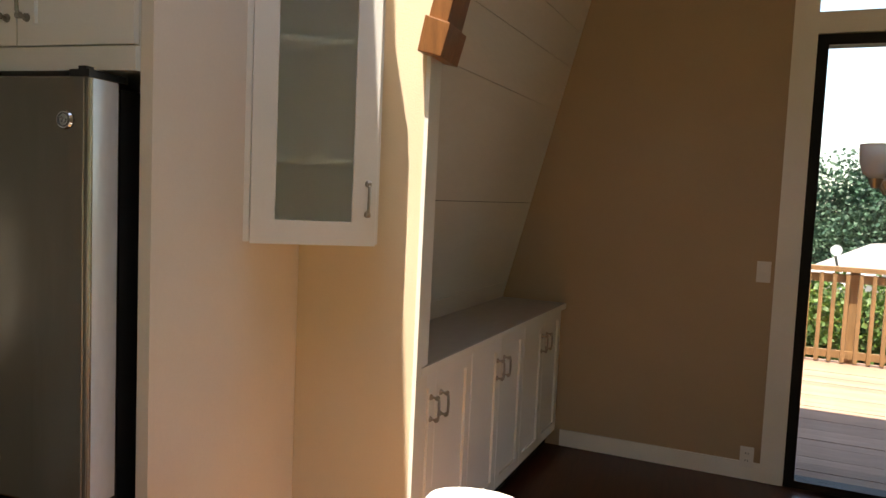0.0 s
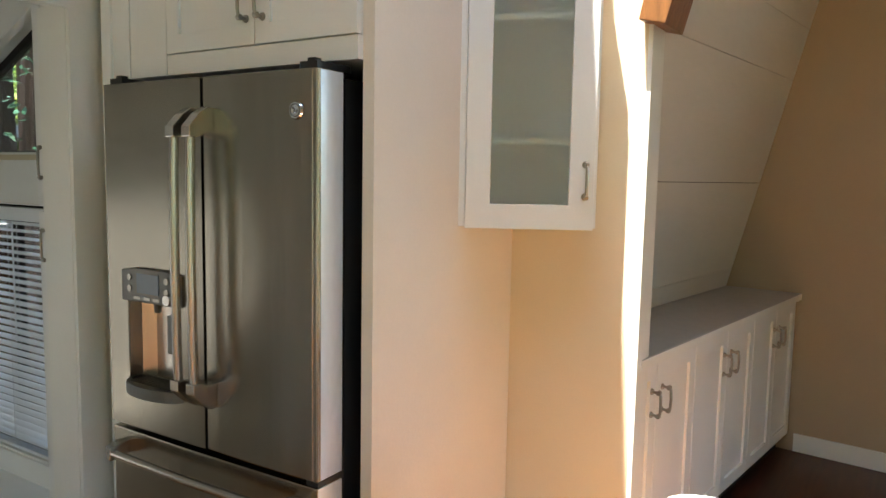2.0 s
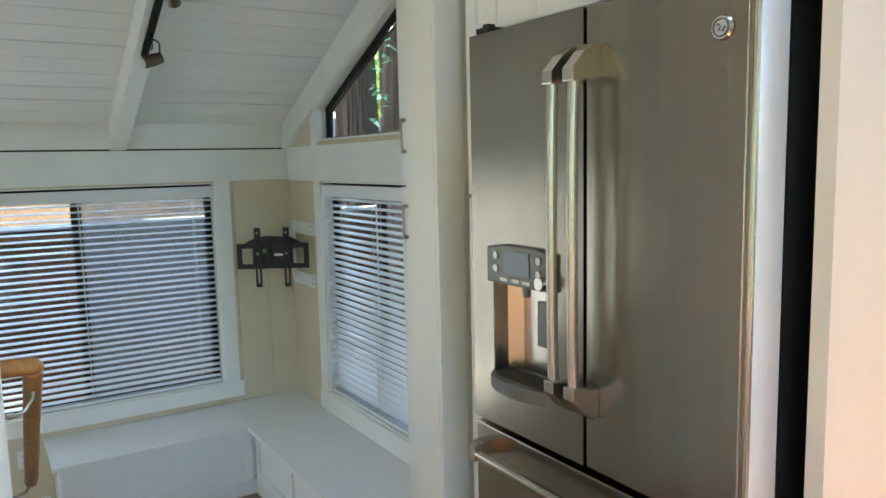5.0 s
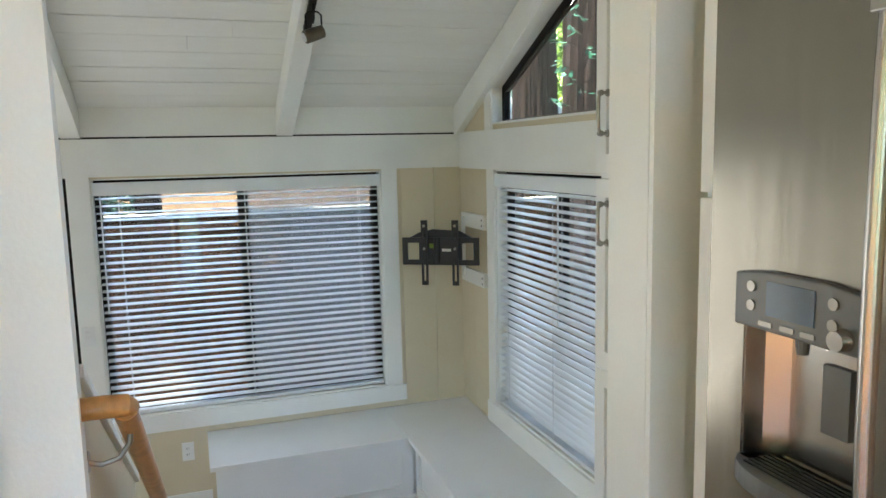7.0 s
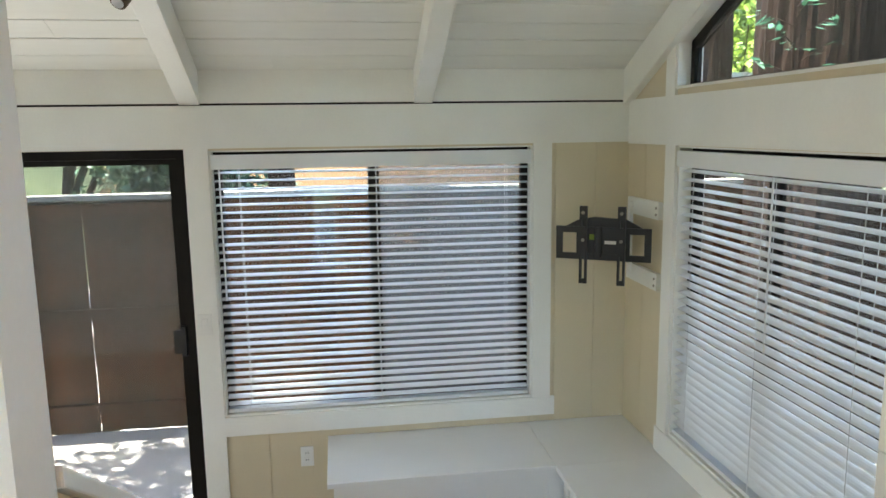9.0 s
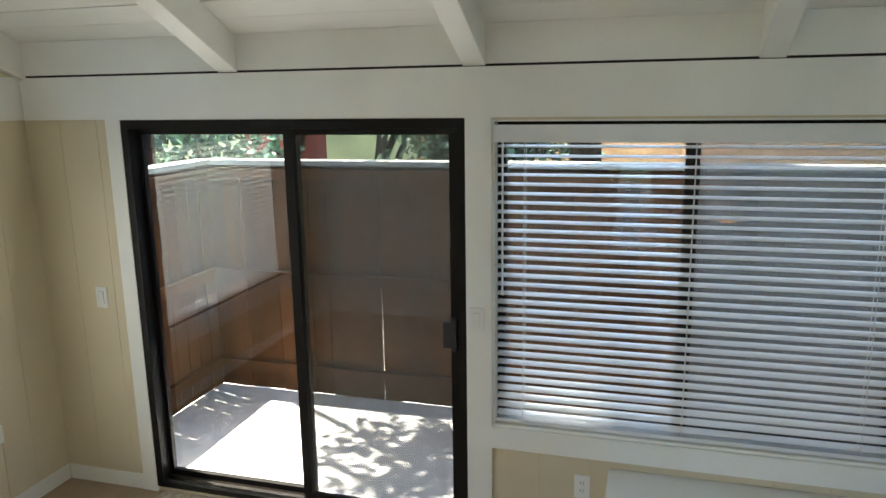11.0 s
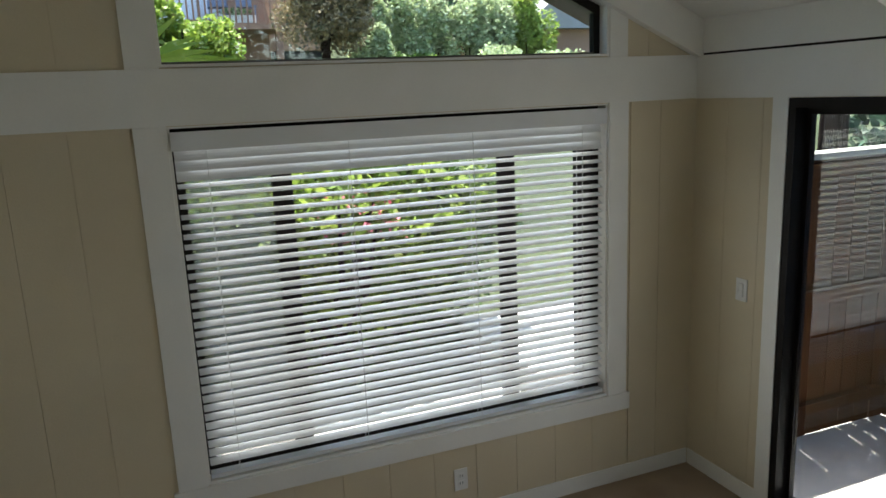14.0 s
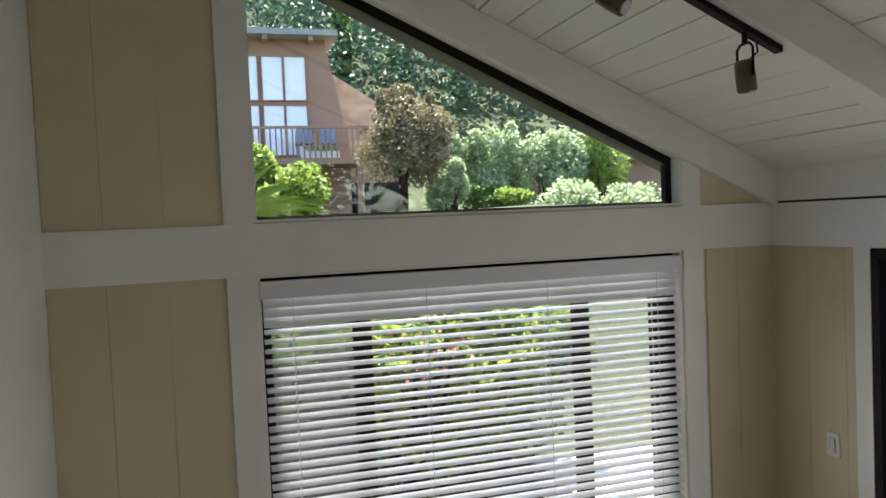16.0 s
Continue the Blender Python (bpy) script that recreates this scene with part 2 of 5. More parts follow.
def part(name, bm, material, parent=None, label="", bevel=0.0, smooth=False, turn=None):
    """Links a bmesh, drawn in world places, as one mesh under a thing or a part."""
    if bevel:
        bmesh.ops.bevel(bm, geom=[e for e in bm.edges if e.is_manifold and e.calc_face_angle(0) > 0.5], offset=bevel, segments=2, affect="EDGES", profile=0.6)
    if turn:
        bm.transform(turn)
    base = PLACE.get(parent, Vector())
    bm.transform(Matrix.Translation(-base))
    me = bpy.data.meshes.new(name)
    bm.to_mesh(me)
    bm.free()
    me.materials.append(material)
    if smooth:
        me.shade_smooth()
        me.set_sharp_from_angle(angle=radians(35))
    ob = new(name, me)
    if parent:
        ob.parent = parent
        PLACE[ob] = base
    return tagged(ob, label) if label else ob


def setting(name, bm, material, label, category, bevel=0.0, turn=None):
    ob = part(name, bm, material, bevel=bevel, turn=turn)
    PLACE[ob] = Vector()
    return tagged(ob, label, category, kind="structure")


def piece(name, me, m, parent):
    """One more object on a shared mesh."""
    ob = new(name, me)
    ob.parent = parent
    ob.matrix_basis = m
    return ob


def mesh_of(name, bm, material, smooth=False):
    me = bpy.data.meshes.new(name)
    bm.to_mesh(me)
    bm.free()
    me.materials.append(material)
    if smooth:
        me.shade_smooth()
    return me


def framed(x0, x1, z0, z1, l, r, b, top, y0, y1, deep=None):
    """A flat frame in one skin, its face at y0; with deep, closed by a panel sunk that far."""
    bm = bmesh.new()
    out, inn = ((x0, z0), (x1, z0), (x1, z1), (x0, z1)), ((x0 + l, z0 + b), (x1 - r, z0 + b), (x1 - r, z1 - top), (x0 + l, z1 - top))
    of, ob_ = [bm.verts.new((x, y0, z)) for x, z in out], [bm.verts.new((x, y1, z)) for x, z in out]
    nf, nb = [bm.verts.new((x, y0, z)) for x, z in inn], [bm.verts.new((x, y1 if deep is None else y0 + deep, z)) for x, z in inn]
    for i in range(4):
        j = (i + 1) % 4
        bm.faces.new((of[i], of[j], nf[j], nf[i]))
        bm.faces.new((of[j], of[i], ob_[i], ob_[j]))
        bm.faces.new((nf[i], nf[j], nb[j], nb[i]))
        if deep is None:
            bm.faces.new((ob_[j], ob_[i], nb[i], nb[j]))
    if deep is not None:
        bm.faces.new(nb)
        bm.faces.new(ob_[::-1])
    bmesh.ops.recalc_face_normals(bm, faces=bm.faces)
    return bm


def shaker(w, h, t=0.02, rail=0.057, deep=0.011):
    """A framed door with a sunk panel: u to the right from 0, z up from 0, the face at y = 0 looking to -y."""
    return framed(0, w, 0, h, rail, rail, rail, rail, 0, t, deep)


def bow_handle(length=0.12, out=0.032):
    """A bowed pull with a round foot at each end; it stands on y = 0 and bows to -y, middle at z = 0."""
    h = length / 2
    pts = [(0, 0, -h), (0, -out * 0.75, -h), (0, -out, -h * 0.8), (0, -out * 1.05, 0), (0, -out, h * 0.8), (0, -out * 0.75, h), (0, 0, h)]
    bm = tubes((pts, 0.0052, 8))
    for s in (-h, h):
        tube(bm, [(0, 0, s), (0, -0.006, s)], [0.012, 0.010], 12)
        tube(bm, [(-0.006, -out * 0.8, s), (0.006, -out * 0.8, s)], 0.009, 10)
    return bm


def leaves(bm, n, spread, size, rng, long=1.0, droop=0.0):
    """n small leaves; spread(rng) gives each one's place."""
    for _ in range(n):
        c = Vector(spread(rng))
        q = Euler((rng.uniform(-1.2, 1.2), rng.uniform(-1.2, 1.2), rng.uniform(0, 6.28))).to_matrix()
        s = size * rng.uniform(0.6, 1.3)
        pts = [(-0.5, 0, 0), (0, -0.5 * long, 0.08), (0.5, 0, 0), (0, 0.5 * long, 0.08 - droop)]
        v = [bm.verts.new(c + q @ (Vector(p) * s)) for p in pts]
        bm.faces.new((v[0], v[1], v[2]))
        bm.faces.new((v[0], v[2], v[3]))


def crown(centre, radii, n, size, seed, lumps=9, long=1.0):
    """A crown of leaves gathered in uneven lumps, with gaps between them."""
    rng = random.Random(seed)
    lump = []
    for _ in range(lumps):
        d = Vector((rng.gauss(0, 1), rng.gauss(0, 1), rng.gauss(0, 1))).normalized() * rng.uniform(0.25, 0.75)
        lump.append((d, rng.uniform(0.3, 0.55)))

    def spread(r):
        d, k = lump[r.randrange(lumps)]
        e = Vector((r.gauss(0, 1), r.gauss(0, 1), r.gauss(0, 1))).normalized() * k * r.uniform(0.55, 1.05)
        return [centre[i] + radii[i] * (d[i] + e[i]) for i in range(3)]

    bm = bmesh.new()
    leaves(bm, n, spread, size, rng, long)
    return bm


# ---- plan ----
XW, YN, YS, ZF = -4.75, 3.335, -1.53, -0.775
SLOPE = 0.467
TRIM = 0.018
BASE = 0.09


def ceil_z(x):
    return 1.725 + SLOPE * (x + 4.72)


def gable_z(x):
    """The top of the two slanted windows."""
    return 1.795 + SLOPE * (x + 4.198)


def on(side, a0, a1, d0, d1, z0, z1):
    """A box by its run along a den wall, its depth out of the room and its height."""
    if side == "W":
        return (XW - d1, XW - d0, a0, a1, z0, z1)
    if side == "S":
        return (a0, a1, YS - d1, YS - d0, z0, z1)
    return (a0, a1, YN + d0, YN + d1, z0, z1)


WIN_W = (1.036, 2.771, -0.15, 1.305)
WIN_S = (-4.19, -2.10, -0.25, 1.315)
WIN_N = (-4.15, -2.15, -0.17, 1.303)
TRAP_S = (-4.19, -2.10, 1.545)
TRAP_N = (-4.18, -2.15, 1.575)
DOOR = (-0.912, 0.915, -0.745, 1.313)

# den walls
wall_west = setting("wall_west", boxes(on("W", -1.65, DOOR[0], 0, 0.12, -1, 1.75), on("W", DOOR[0], DOOR[1], 0, 0.12, 1.313, 1.75), on("W", DOOR[0], DOOR[1], 0, 0.12, -1, DOOR[2] - 0.002),
    on("W", DOOR[1], WIN_W[0], 0, 0.12, -1, 1.75), on("W", WIN_W[0], WIN_W[1], 0, 0.12, -1, WIN_W[2]), on("W", WIN_W[0], WIN_W[1], 0, 0.12, WIN_W[3], 1.75),
    on("W", WIN_W[1], 3.455, 0, 0.12, -1, 1.75)), M_BEIGE, "beige painted panel wall with white trim", "wall")


def gable_wall(name, y0, y1, x_end, win, trap):
    bm = bmesh.new()
    for x0, x1, lo, hi in ((XW, min(win[0], trap[0]), None, ceil_z), (win[1], x_end, None, ceil_z)):
        prism(bm, [(x0, -1), (x1, -1), (x1, ceil_z(x1) + 0.04), (x0, ceil_z(x0) + 0.04)], "y", y0, y1)
    x0, x1 = min(win[0], trap[0]), win[1]
    if trap[0] < win[0]:
        prism(bm, [(trap[0], -1), (win[0], -1), (win[0], trap[2]), (trap[0], trap[2])], "y", y0, y1)
    prism(bm, [(win[0], -1), (x1, -1), (x1, win[2]), (win[0], win[2])], "y", y0, y1)
    prism(bm, [(win[0], win[3]), (x1, win[3]), (x1, trap[2]), (win[0], trap[2])], "y", y0, y1)
    prism(bm, [(x0, gable_z(x0)), (x1, gable_z(x1)), (x1, ceil_z(x1) + 0.04), (x0, ceil_z(x0) + 0.04)], "y", y0, y1)
    return setting(name, bm, M_BEIGE, "beige painted panel gable wall with white trim", "wall")


wall_south = gable_wall("wall_south", YS - 0.12, YS, -1.15, WIN_S, TRAP_S)
wall_north = gable_wall("wall_north", YN, YN + 0.12, -1.70, WIN_N, TRAP_N)
wall_east = setting("wall_east", boxes((-1.29, -1.15, YS, 1.08, -1, 3.6), (-1.53, -1.15, 1.08, 1.2, -1, 3.6)), M_TRIM, "white painted inner wall of the den", "wall")

# the wall between kitchen and den, with its wide opening at the stairs
wall_partition = setting("wall_partition", boxes((-1.70, -1.53, 2.612, 3.62, -1, 3.6), (-1.64, -1.53, 1.2, 1.352, -1, 3.6), (-1.64, -1.53, 1.352, 2.612, 2.06, 3.6)), M_TRIM, "white painted wall end beside the stair opening", "wall", bevel=0.006)
for row in ((-1.53, -1.512, 2.602, 2.705, 0, 2.16), (-1.53, -1.512, 1.235, 1.364, 0, 2.16), (-1.53, -1.512, 1.364, 2.602, 2.045, 2.16), (-1.70, -1.53, 2.6, 2.612, -0.2, 2.06)):
    setting("casing", boxes(row), M_TRIM, "white casing board of the stair opening", "trim", bevel=0.003)
setting("wall_strip", boxes((-1.53, -1.42, 2.78, 2.84, 0, 2.9)), M_BEIGE, "narrow beige wall strip beside the cabinets", "wall")

# den floor, kitchen floor, stairs
setting("floor_den", boxes((XW, -1.29, YS, 1.24, -0.85, ZF), (XW, -2.38, 1.24, YN, -0.85, ZF), (-2.38, -1.70, 2.76, YN, -0.85, ZF)), M_CARPET, "tan carpet of the sunken den", "floor")
setting("entry_floor", boxes((XW, -3.95, -0.87, 1.0, ZF, ZF + 0.006)), M_TILE, "mottled cream vinyl patch inside the sliding door", "floor")
setting("stair", prisms(([(-1.62, 0), (-1.62, ZF / 4), (-1.875, ZF / 4), (-1.875, ZF / 2), (-2.13, ZF / 2), (-2.13, ZF * 0.75), (-2.385, ZF * 0.75), (-2.385, -0.85), (-1.53, -0.85), (-1.53, 0)], "y", 1.345, 2.76)), M_CARPET, "short carpeted flight down into the den", "stairs", bevel=0.008)
setting("floor_kitchen", boxes((-1.53, 4.0, 1.2, 3.56, -0.12, 0), (-1.15, 4.0, -2.0, 1.2, -0.12, 0)), M_KFLOOR, "red-brown wooden kitchen floor", "floor")
half_wall = setting("half_wall", prisms(([(-1.64, -1), (-2.62, -1), (-2.62, 0.34), (-1.64, 0.985)], "y", 1.24, 1.345)), M_BEIGE, "tan half wall beside the stairs", "wall")
setting("half_wall_cap", prisms(([(-1.642, 0.985), (-2.64, 0.328), (-2.64, 0.358), (-1.642, 1.015)], "y", 1.225, 1.36)), M_TRIM, "white sloping cap of the stair half wall", "trim", bevel=0.004)

# den ceiling: painted boards with open joints, backing, beams
bm = bmesh.new()
rng = random.Random(4)
x = XW
while x < -1.2:
    w = 0.135
    gap = rng.choice((0.002, 0.004, 0.006, 0.008))
    lift = rng.uniform(0, 0.003)
    x1 = min(x + w - gap, -1.15)
    for y0, y1 in ((YS, rng.uniform(-0.2, 2.0)), (None, YN)):
        y0 = last if y0 is None else y0
        prism(bm, [(x, ceil_z(x) + lift), (x1, ceil_z(x1) + lift), (x1, ceil_z(x1) + 0.02), (x, ceil_z(x) + 0.02)], "y", y0, y1 - (0.0015 if y1 < YN else 0))
        last = y1
    x += w
setting("ceiling", bm, M_CEIL, "white painted plank ceiling sloping down to the patio wall", "ceiling")
# Eaves are out of view; their lengths set the shade on slats and door.
setting("roof_den", prisms(([(-4.945, ceil_z(-4.945) + 0.03), (-1.15, ceil_z(-1.15) + 0.022), (-1.15, ceil_z(-1.15) + 0.2), (-4.945, ceil_z(-4.945) + 0.2)], "y", YS - 0.92, YN + 0.3)), M_GAP, "dark roof deck above the ceiling boards, unseen eaves added for shade", "roof")
for y0, y1 in ((-0.32, -0.215), (0.905, 1.01), (2.115, 2.215), (YS, YS + 0.05), (YN - 0.05, YN)):
    deep = 0.175 if y0 > YS and y1 < YN else 0.195
    ob = setting("ceiling_beam", prisms(([(XW, ceil_z(XW) - deep), (-1.16, ceil_z(-1.16) - deep), (-1.16, ceil_z(-1.16) - 0.001), (XW, ceil_z(XW) - 0.001)], "y", y0, y1)), M_TRIM, "white painted sloping ceiling beam", "beam", bevel=0.004)
    ob["group"] = "den ceiling beams"

# den trim
T = TRIM
setting("header_trim", boxes(on("W", YS, YN, -T, 0, 1.316, 1.535), on("S", XW + T, -1.29, -T, 0, 1.318, 1.54), on("N", XW + T, -1.70, -T, 0, 1.306, 1.545)), M_TRIM, "wide white band round the den above the windows", "trim", bevel=0.002)
setting("header_joint", boxes(on("W", YS + 0.05, YN - 0.05, -0.006, 0, 1.535, 1.546)), M_GAP, "dark open joint above the band", "trim")
setting("frieze", boxes(on("W", YS + 0.05, YN - 0.05, -0.012, 0, 1.546, ceil_z(XW + 0.012) - 0.001)), M_TRIM, "cream frieze board under the ceiling", "trim")
side = [on("W", -1.0, DOOR[0], -T, 0, ZF, 1.316), on("W", DOOR[1], WIN_W[0], -T, 0, ZF, 1.316), on("W", WIN_W[1], 2.877, -T, 0, -0.15, 1.316),
    on("W", WIN_W[0], 2.903, -T - 0.004, 0, -0.258, -0.15)]
setting("trim_west", boxes(*side), M_TRIM, "white casing round the sliding door and window", "trim", bevel=0.002)
bm = boxes(on("S", -2.10, -1.975, -T, 0, -0.25, 1.318), on("S", -4.305, -4.19, -T, 0, -0.25, 1.318), on("S", -4.325, -1.955, -T - 0.005, 0, -0.345, -0.25))
prism(bm, [(-2.10, 1.54), (-1.975, 1.54), (-1.975, ceil_z(-1.975) - 0.196), (-2.10, ceil_z(-2.10) - 0.196)], "y", YS, YS + T)
prism(bm, [(-4.297, 1.54), (-4.19, 1.54), (-4.19, ceil_z(-4.19) - 0.196), (-4.297, ceil_z(-4.297) - 0.196)], "y", YS, YS + T)
setting("trim_south", bm, M_TRIM, "white casing round the garden window", "trim", bevel=0.002)
bm = boxes(on("N", -4.26, -4.15, -T, 0, -0.17, 1.306), on("N", -4.275, -2.09, -T - 0.005, 0, -0.31, -0.17))
prism(bm, [(-4.28, 1.545), (-4.18, 1.545), (-4.18, ceil_z(-4.18) - 0.196), (-4.28, ceil_z(-4.28) - 0.196)], "y", YN - T, YN)
setting("trim_north", bm, M_TRIM, "white casing round the bench window", "trim", bevel=0.002)
setting("baseboard", boxes(on("W", YS + T, -1.0, -0.014, 0, ZF, ZF + BASE), on("S", XW + 0.014, -1.29, -0.014, 0, ZF, ZF + BASE), on("W", WIN_W[0], 1.60, -0.014, 0, ZF, ZF + BASE)), M_TRIM, "white baseboard along the carpet", "baseboard", bevel=0.003)


def lining(name, side, win, z_extra=0.0):
    """White boards that line a window's opening."""
    a0, a1, z0, z1 = win
    return setting(name, boxes(on(side, a0, a0 + 0.012, 0, 0.12, z0, z1), on(side, a1 - 0.012, a1, 0, 0.12, z0, z1), on(side, a0 + 0.012, a1 - 0.012, -0.004, 0.12, z0, z0 + 0.012), on(side, a0 + 0.012, a1 - 0.012, 0, 0.12, z1 - 0.008, z1)), M_TRIM, "white lining boards of the window opening", "trim")


lining("lining_west", "W", WIN_W)
lining("lining_south", "S", WIN_S)
lining("lining_north", "N", WIN_N)


def slant_lining(name, trap, y0, y1):
    x0, x1, z0 = trap
    bm = boxes((x0, x1, y0, y1, z0, z0 + 0.012), (x0, x0 + 0.012, y0, y1, z0 + 0.012, gable_z(x0) - 0.014), (x1 - 0.012, x1, y0, y1, z0 + 0.012, gable_z(x1) - 0.014))
    prism(bm, [(x0, gable_z(x0) - 0.014), (x1, gable_z(x1) - 0.014), (x1, gable_z(x1)), (x0, gable_z(x0))], "y", y0, y1)
    return setting(name, bm, M_TRIM, "white lining boards of the slanted window", "trim")


slant_lining("slant_lining_south", TRAP_S, YS - 0.12, YS + 0.012)
slant_lining("slant_lining_north", TRAP_N, YN - 0.012, YN + 0.12)

# den wall boards: narrow panels between the trim, with fine grooves


def wall_boards(wall, side, a0, a1, z0, top, step=0.232):
    t = 0.006
    a = a0
    while a < a1 - 0.02:
        b = min(a + step, a1)
        za, zb = (top(a), top(b)) if callable(top) else (top, top)
        if side == "W":
            bm = boxes((XW, XW + t, a, b - 0.002, z0, za))
        else:
            y0, y1 = (YS, YS + t) if side == "S" else (YN - t, YN)
            bm = prisms(([(a, z0), (b - 0.002, z0), (b - 0.002, zb), (a, za)], "y", y0, y1))
        part("panel", bm, M_BEIGE, wall)
        a = b


low = lambda x: ceil_z(x) - 0.197  # noqa: E731
wall_boards(wall_west, "W", YS + 0.002, -1.0, ZF + BASE, 1.316)
wall_boards(wall_west, "W", WIN_W[0] + 0.001, 1.60, ZF + BASE, -0.259)
wall_boards(wall_west, "W", 1.60, 2.877, -0.297, -0.259)
wall_boards(wall_west, "W", 2.904, YN - 0.001, -0.297, 1.316)
wall_boards(wall_south, "S", -1.974, -1.291, ZF + BASE, 1.317)
wall_boards(wall_south, "S", -4.745, -4.326, ZF + BASE, 1.317)
wall_boards(wall_south, "S", -4.324, -1.975, ZF + BASE, -0.346)
wall_boards(wall_south, "S", -1.974, -1.291, 1.541, low)
wall_boards(wall_south, "S", -4.66, -4.298, 1.541, low)
wall_boards(wall_north, "N", -4.745, -4.277, -0.297, 1.305)
wall_boards(wall_north, "N", -4.66, -4.281, 1.546, low)

# ---- windows and sliding door ----


def glazing(name, label, side, win, bars, d=0.085):
    """A dark aluminium slider window: outer frame, uprights, panes."""
    a0, a1, z0, z1 = win
    a0, a1, z0, z1 = a0 + 0.012, a1 - 0.012, z0 + 0.012, z1 - 0.008
    mid = {"W": (XW - d, (a0 + a1) / 2, z0), "S": ((a0 + a1) / 2, YS - d, z0), "N": ((a0 + a1) / 2, YN + d, z0)}[side]
    w = thing(name, mid, label, "window", kind="structure")
    f = 0.038
    part("window_frame", boxes(on(side, a0, a0 + f, d - 0.02, d + 0.03, z0, z1), on(side, a1 - f, a1, d - 0.02, d + 0.03, z0, z1), on(side, a0 + f, a1 - f, d - 0.02, d + 0.03, z0, z0 + f), on(side, a0 + f, a1 - f, d - 0.02, d + 0.03, z1 - f, z1)), M_BRONZE, w, bevel=0.002)
    edges = [a0 + f] + [b for bar in bars for b in bar] + [a1 - f]
    for b0, b1 in bars:
        part("mullion", boxes(on(side, b0, b1, d - 0.012, d + 0.022, z0 + f, z1 - f)), M_BRONZE, w, bevel=0.002)
    for k in range(0, len(edges), 2):
        if edges[k + 1] - edges[k] < 0.05:
            continue
        p = part("pane", boxes(on(side, edges[k], edges[k + 1], d + 0.003, d + 0.007, z0 + f, z1 - f)), M_GLASS, w)
        p.visible_shadow = False
    return w


w = glazing("window_1", "dark-framed sliding window onto the patio behind a blind", "W", WIN_W, ((1.862, 1.922),))
part("insect_screen", boxes(on("W", 1.925, 2.72, 0.118, 0.119, -0.10, 1.26)), M_SCREEN_HAZE, w, "insect screen with sky haze in its pale colour")
w = glazing("window_2", "dark-framed three-part window onto the garden behind a blind", "S", WIN_S, ((-4.138, -4.05), (-3.695, -3.61), (-2.595, -2.51)))
part("insect_screen", boxes(on("S", -2.51, -2.15, 0.118, 0.119, -0.20, 1.27)), M_SCREEN_HAZE, w, "insect screen with sky haze in its pale colour")
glazing("window_3", "dark-framed window above the bench behind a blind", "N", WIN_N, ((-3.50, -3.43),))


def slant_window(name, label, trap, y):
    x0, x1, z0 = trap[0] + 0.012, trap[1] - 0.012, trap[2] + 0.012
    w = thing(name, ((x0 + x1) / 2, y, z0), label, "window", kind="structure")
    top = lambda x: gable_z(x) - 0.014  # noqa: E731
    f = 0.05
    bm = boxes((x0, x0 + 0.035, y - 0.02, y + 0.02, z0, top(x0)))
    prism(bm, [(x0, top(x0) - f), (x1, top(x1) - f), (x1, top(x1)), (x0, top(x0))], "y", y - 0.02, y + 0.021)
    part("window_frame", bm, M_BRONZE, w)
    part("sill_channel", boxes((x0 + 0.035, x1, y - 0.018, y + 0.018, z0, z0 + 0.012)), M_GREY, w)
    p = part("pane", prisms(([(x0 + 0.035, z0 + 0.012), (x1, z0 + 0.012), (x1, top(x1) - f), (x0 + 0.035, top(x0 + 0.035) - f)], "y", y - 0.003, y + 0.003)), M_GLASS, w)
    p.visible_shadow = False
    return w


slant_window("window_4", "slanted gable window over the garden window", TRAP_S, YS - 0.075)
slant_window("window_5", "slanted gable window over the bench", TRAP_N, YN + 0.075)

d = thing("door_1", (XW - 0.05, 0, ZF), "black-framed sliding glass patio door, closed", "door", kind="structure")
y0, y1, z0, z1 = DOOR
part("door_frame", boxes(on("W", y0, y0 + 0.04, -0.012, 0.12, z0, z1), on("W", y1 - 0.04, y1, -0.012, 0.12, z0, z1), on("W", y0 + 0.04, y1 - 0.04, -0.012, 0.12, z1 - 0.045, z1), on("W", y0 + 0.04, y1 - 0.04, -0.012, 0.12, z0, z0 + 0.03)), M_BRONZE, d, bevel=0.003)
part("track", boxes(on("W", y0 + 0.04, y1 - 0.04, 0.012, 0.018, z0 + 0.03, z0 + 0.042), on("W", y0 + 0.04, y1 - 0.04, 0.06, 0.066, z0 + 0.03, z0 + 0.042)), M_NICKEL, d, "worn metal track")
for name, a, b, dd, s0, s1 in (("fixed_panel", y0 + 0.04, 0.045, 0.062, 0.022, 0.05), ("sliding_panel", -0.005, y1 - 0.04, 0.018, 0.05, 0.045)):
    p = part(name, boxes(on("W", a, a + s0, dd, dd + 0.034, z0 + 0.042, z1 - 0.047), on("W", b - s1, b, dd, dd + 0.034, z0 + 0.042, z1 - 0.047), on("W", a + s0, b - s1, dd, dd + 0.034, z0 + 0.042, z0 + 0.075), on("W", a + s0, b - s1, dd, dd + 0.034, z1 - 0.075, z1 - 0.047)), M_BRONZE, d, bevel=0.002)
    g = part("pane", boxes(on("W", a + s0, b - s1, dd + 0.014, dd + 0.019, z0 + 0.075, z1 - 0.075)), M_DOORGLASS if name == "fixed_panel" else M_GLASS, p)
    g.visible_shadow = False
sc = part("insect_screen", boxes(on("W", 0.02, y1 - 0.06, 0.1035, 0.1045, z0 + 0.05, z1 - 0.05)), M_SCREEN, d, "grey insect screen")
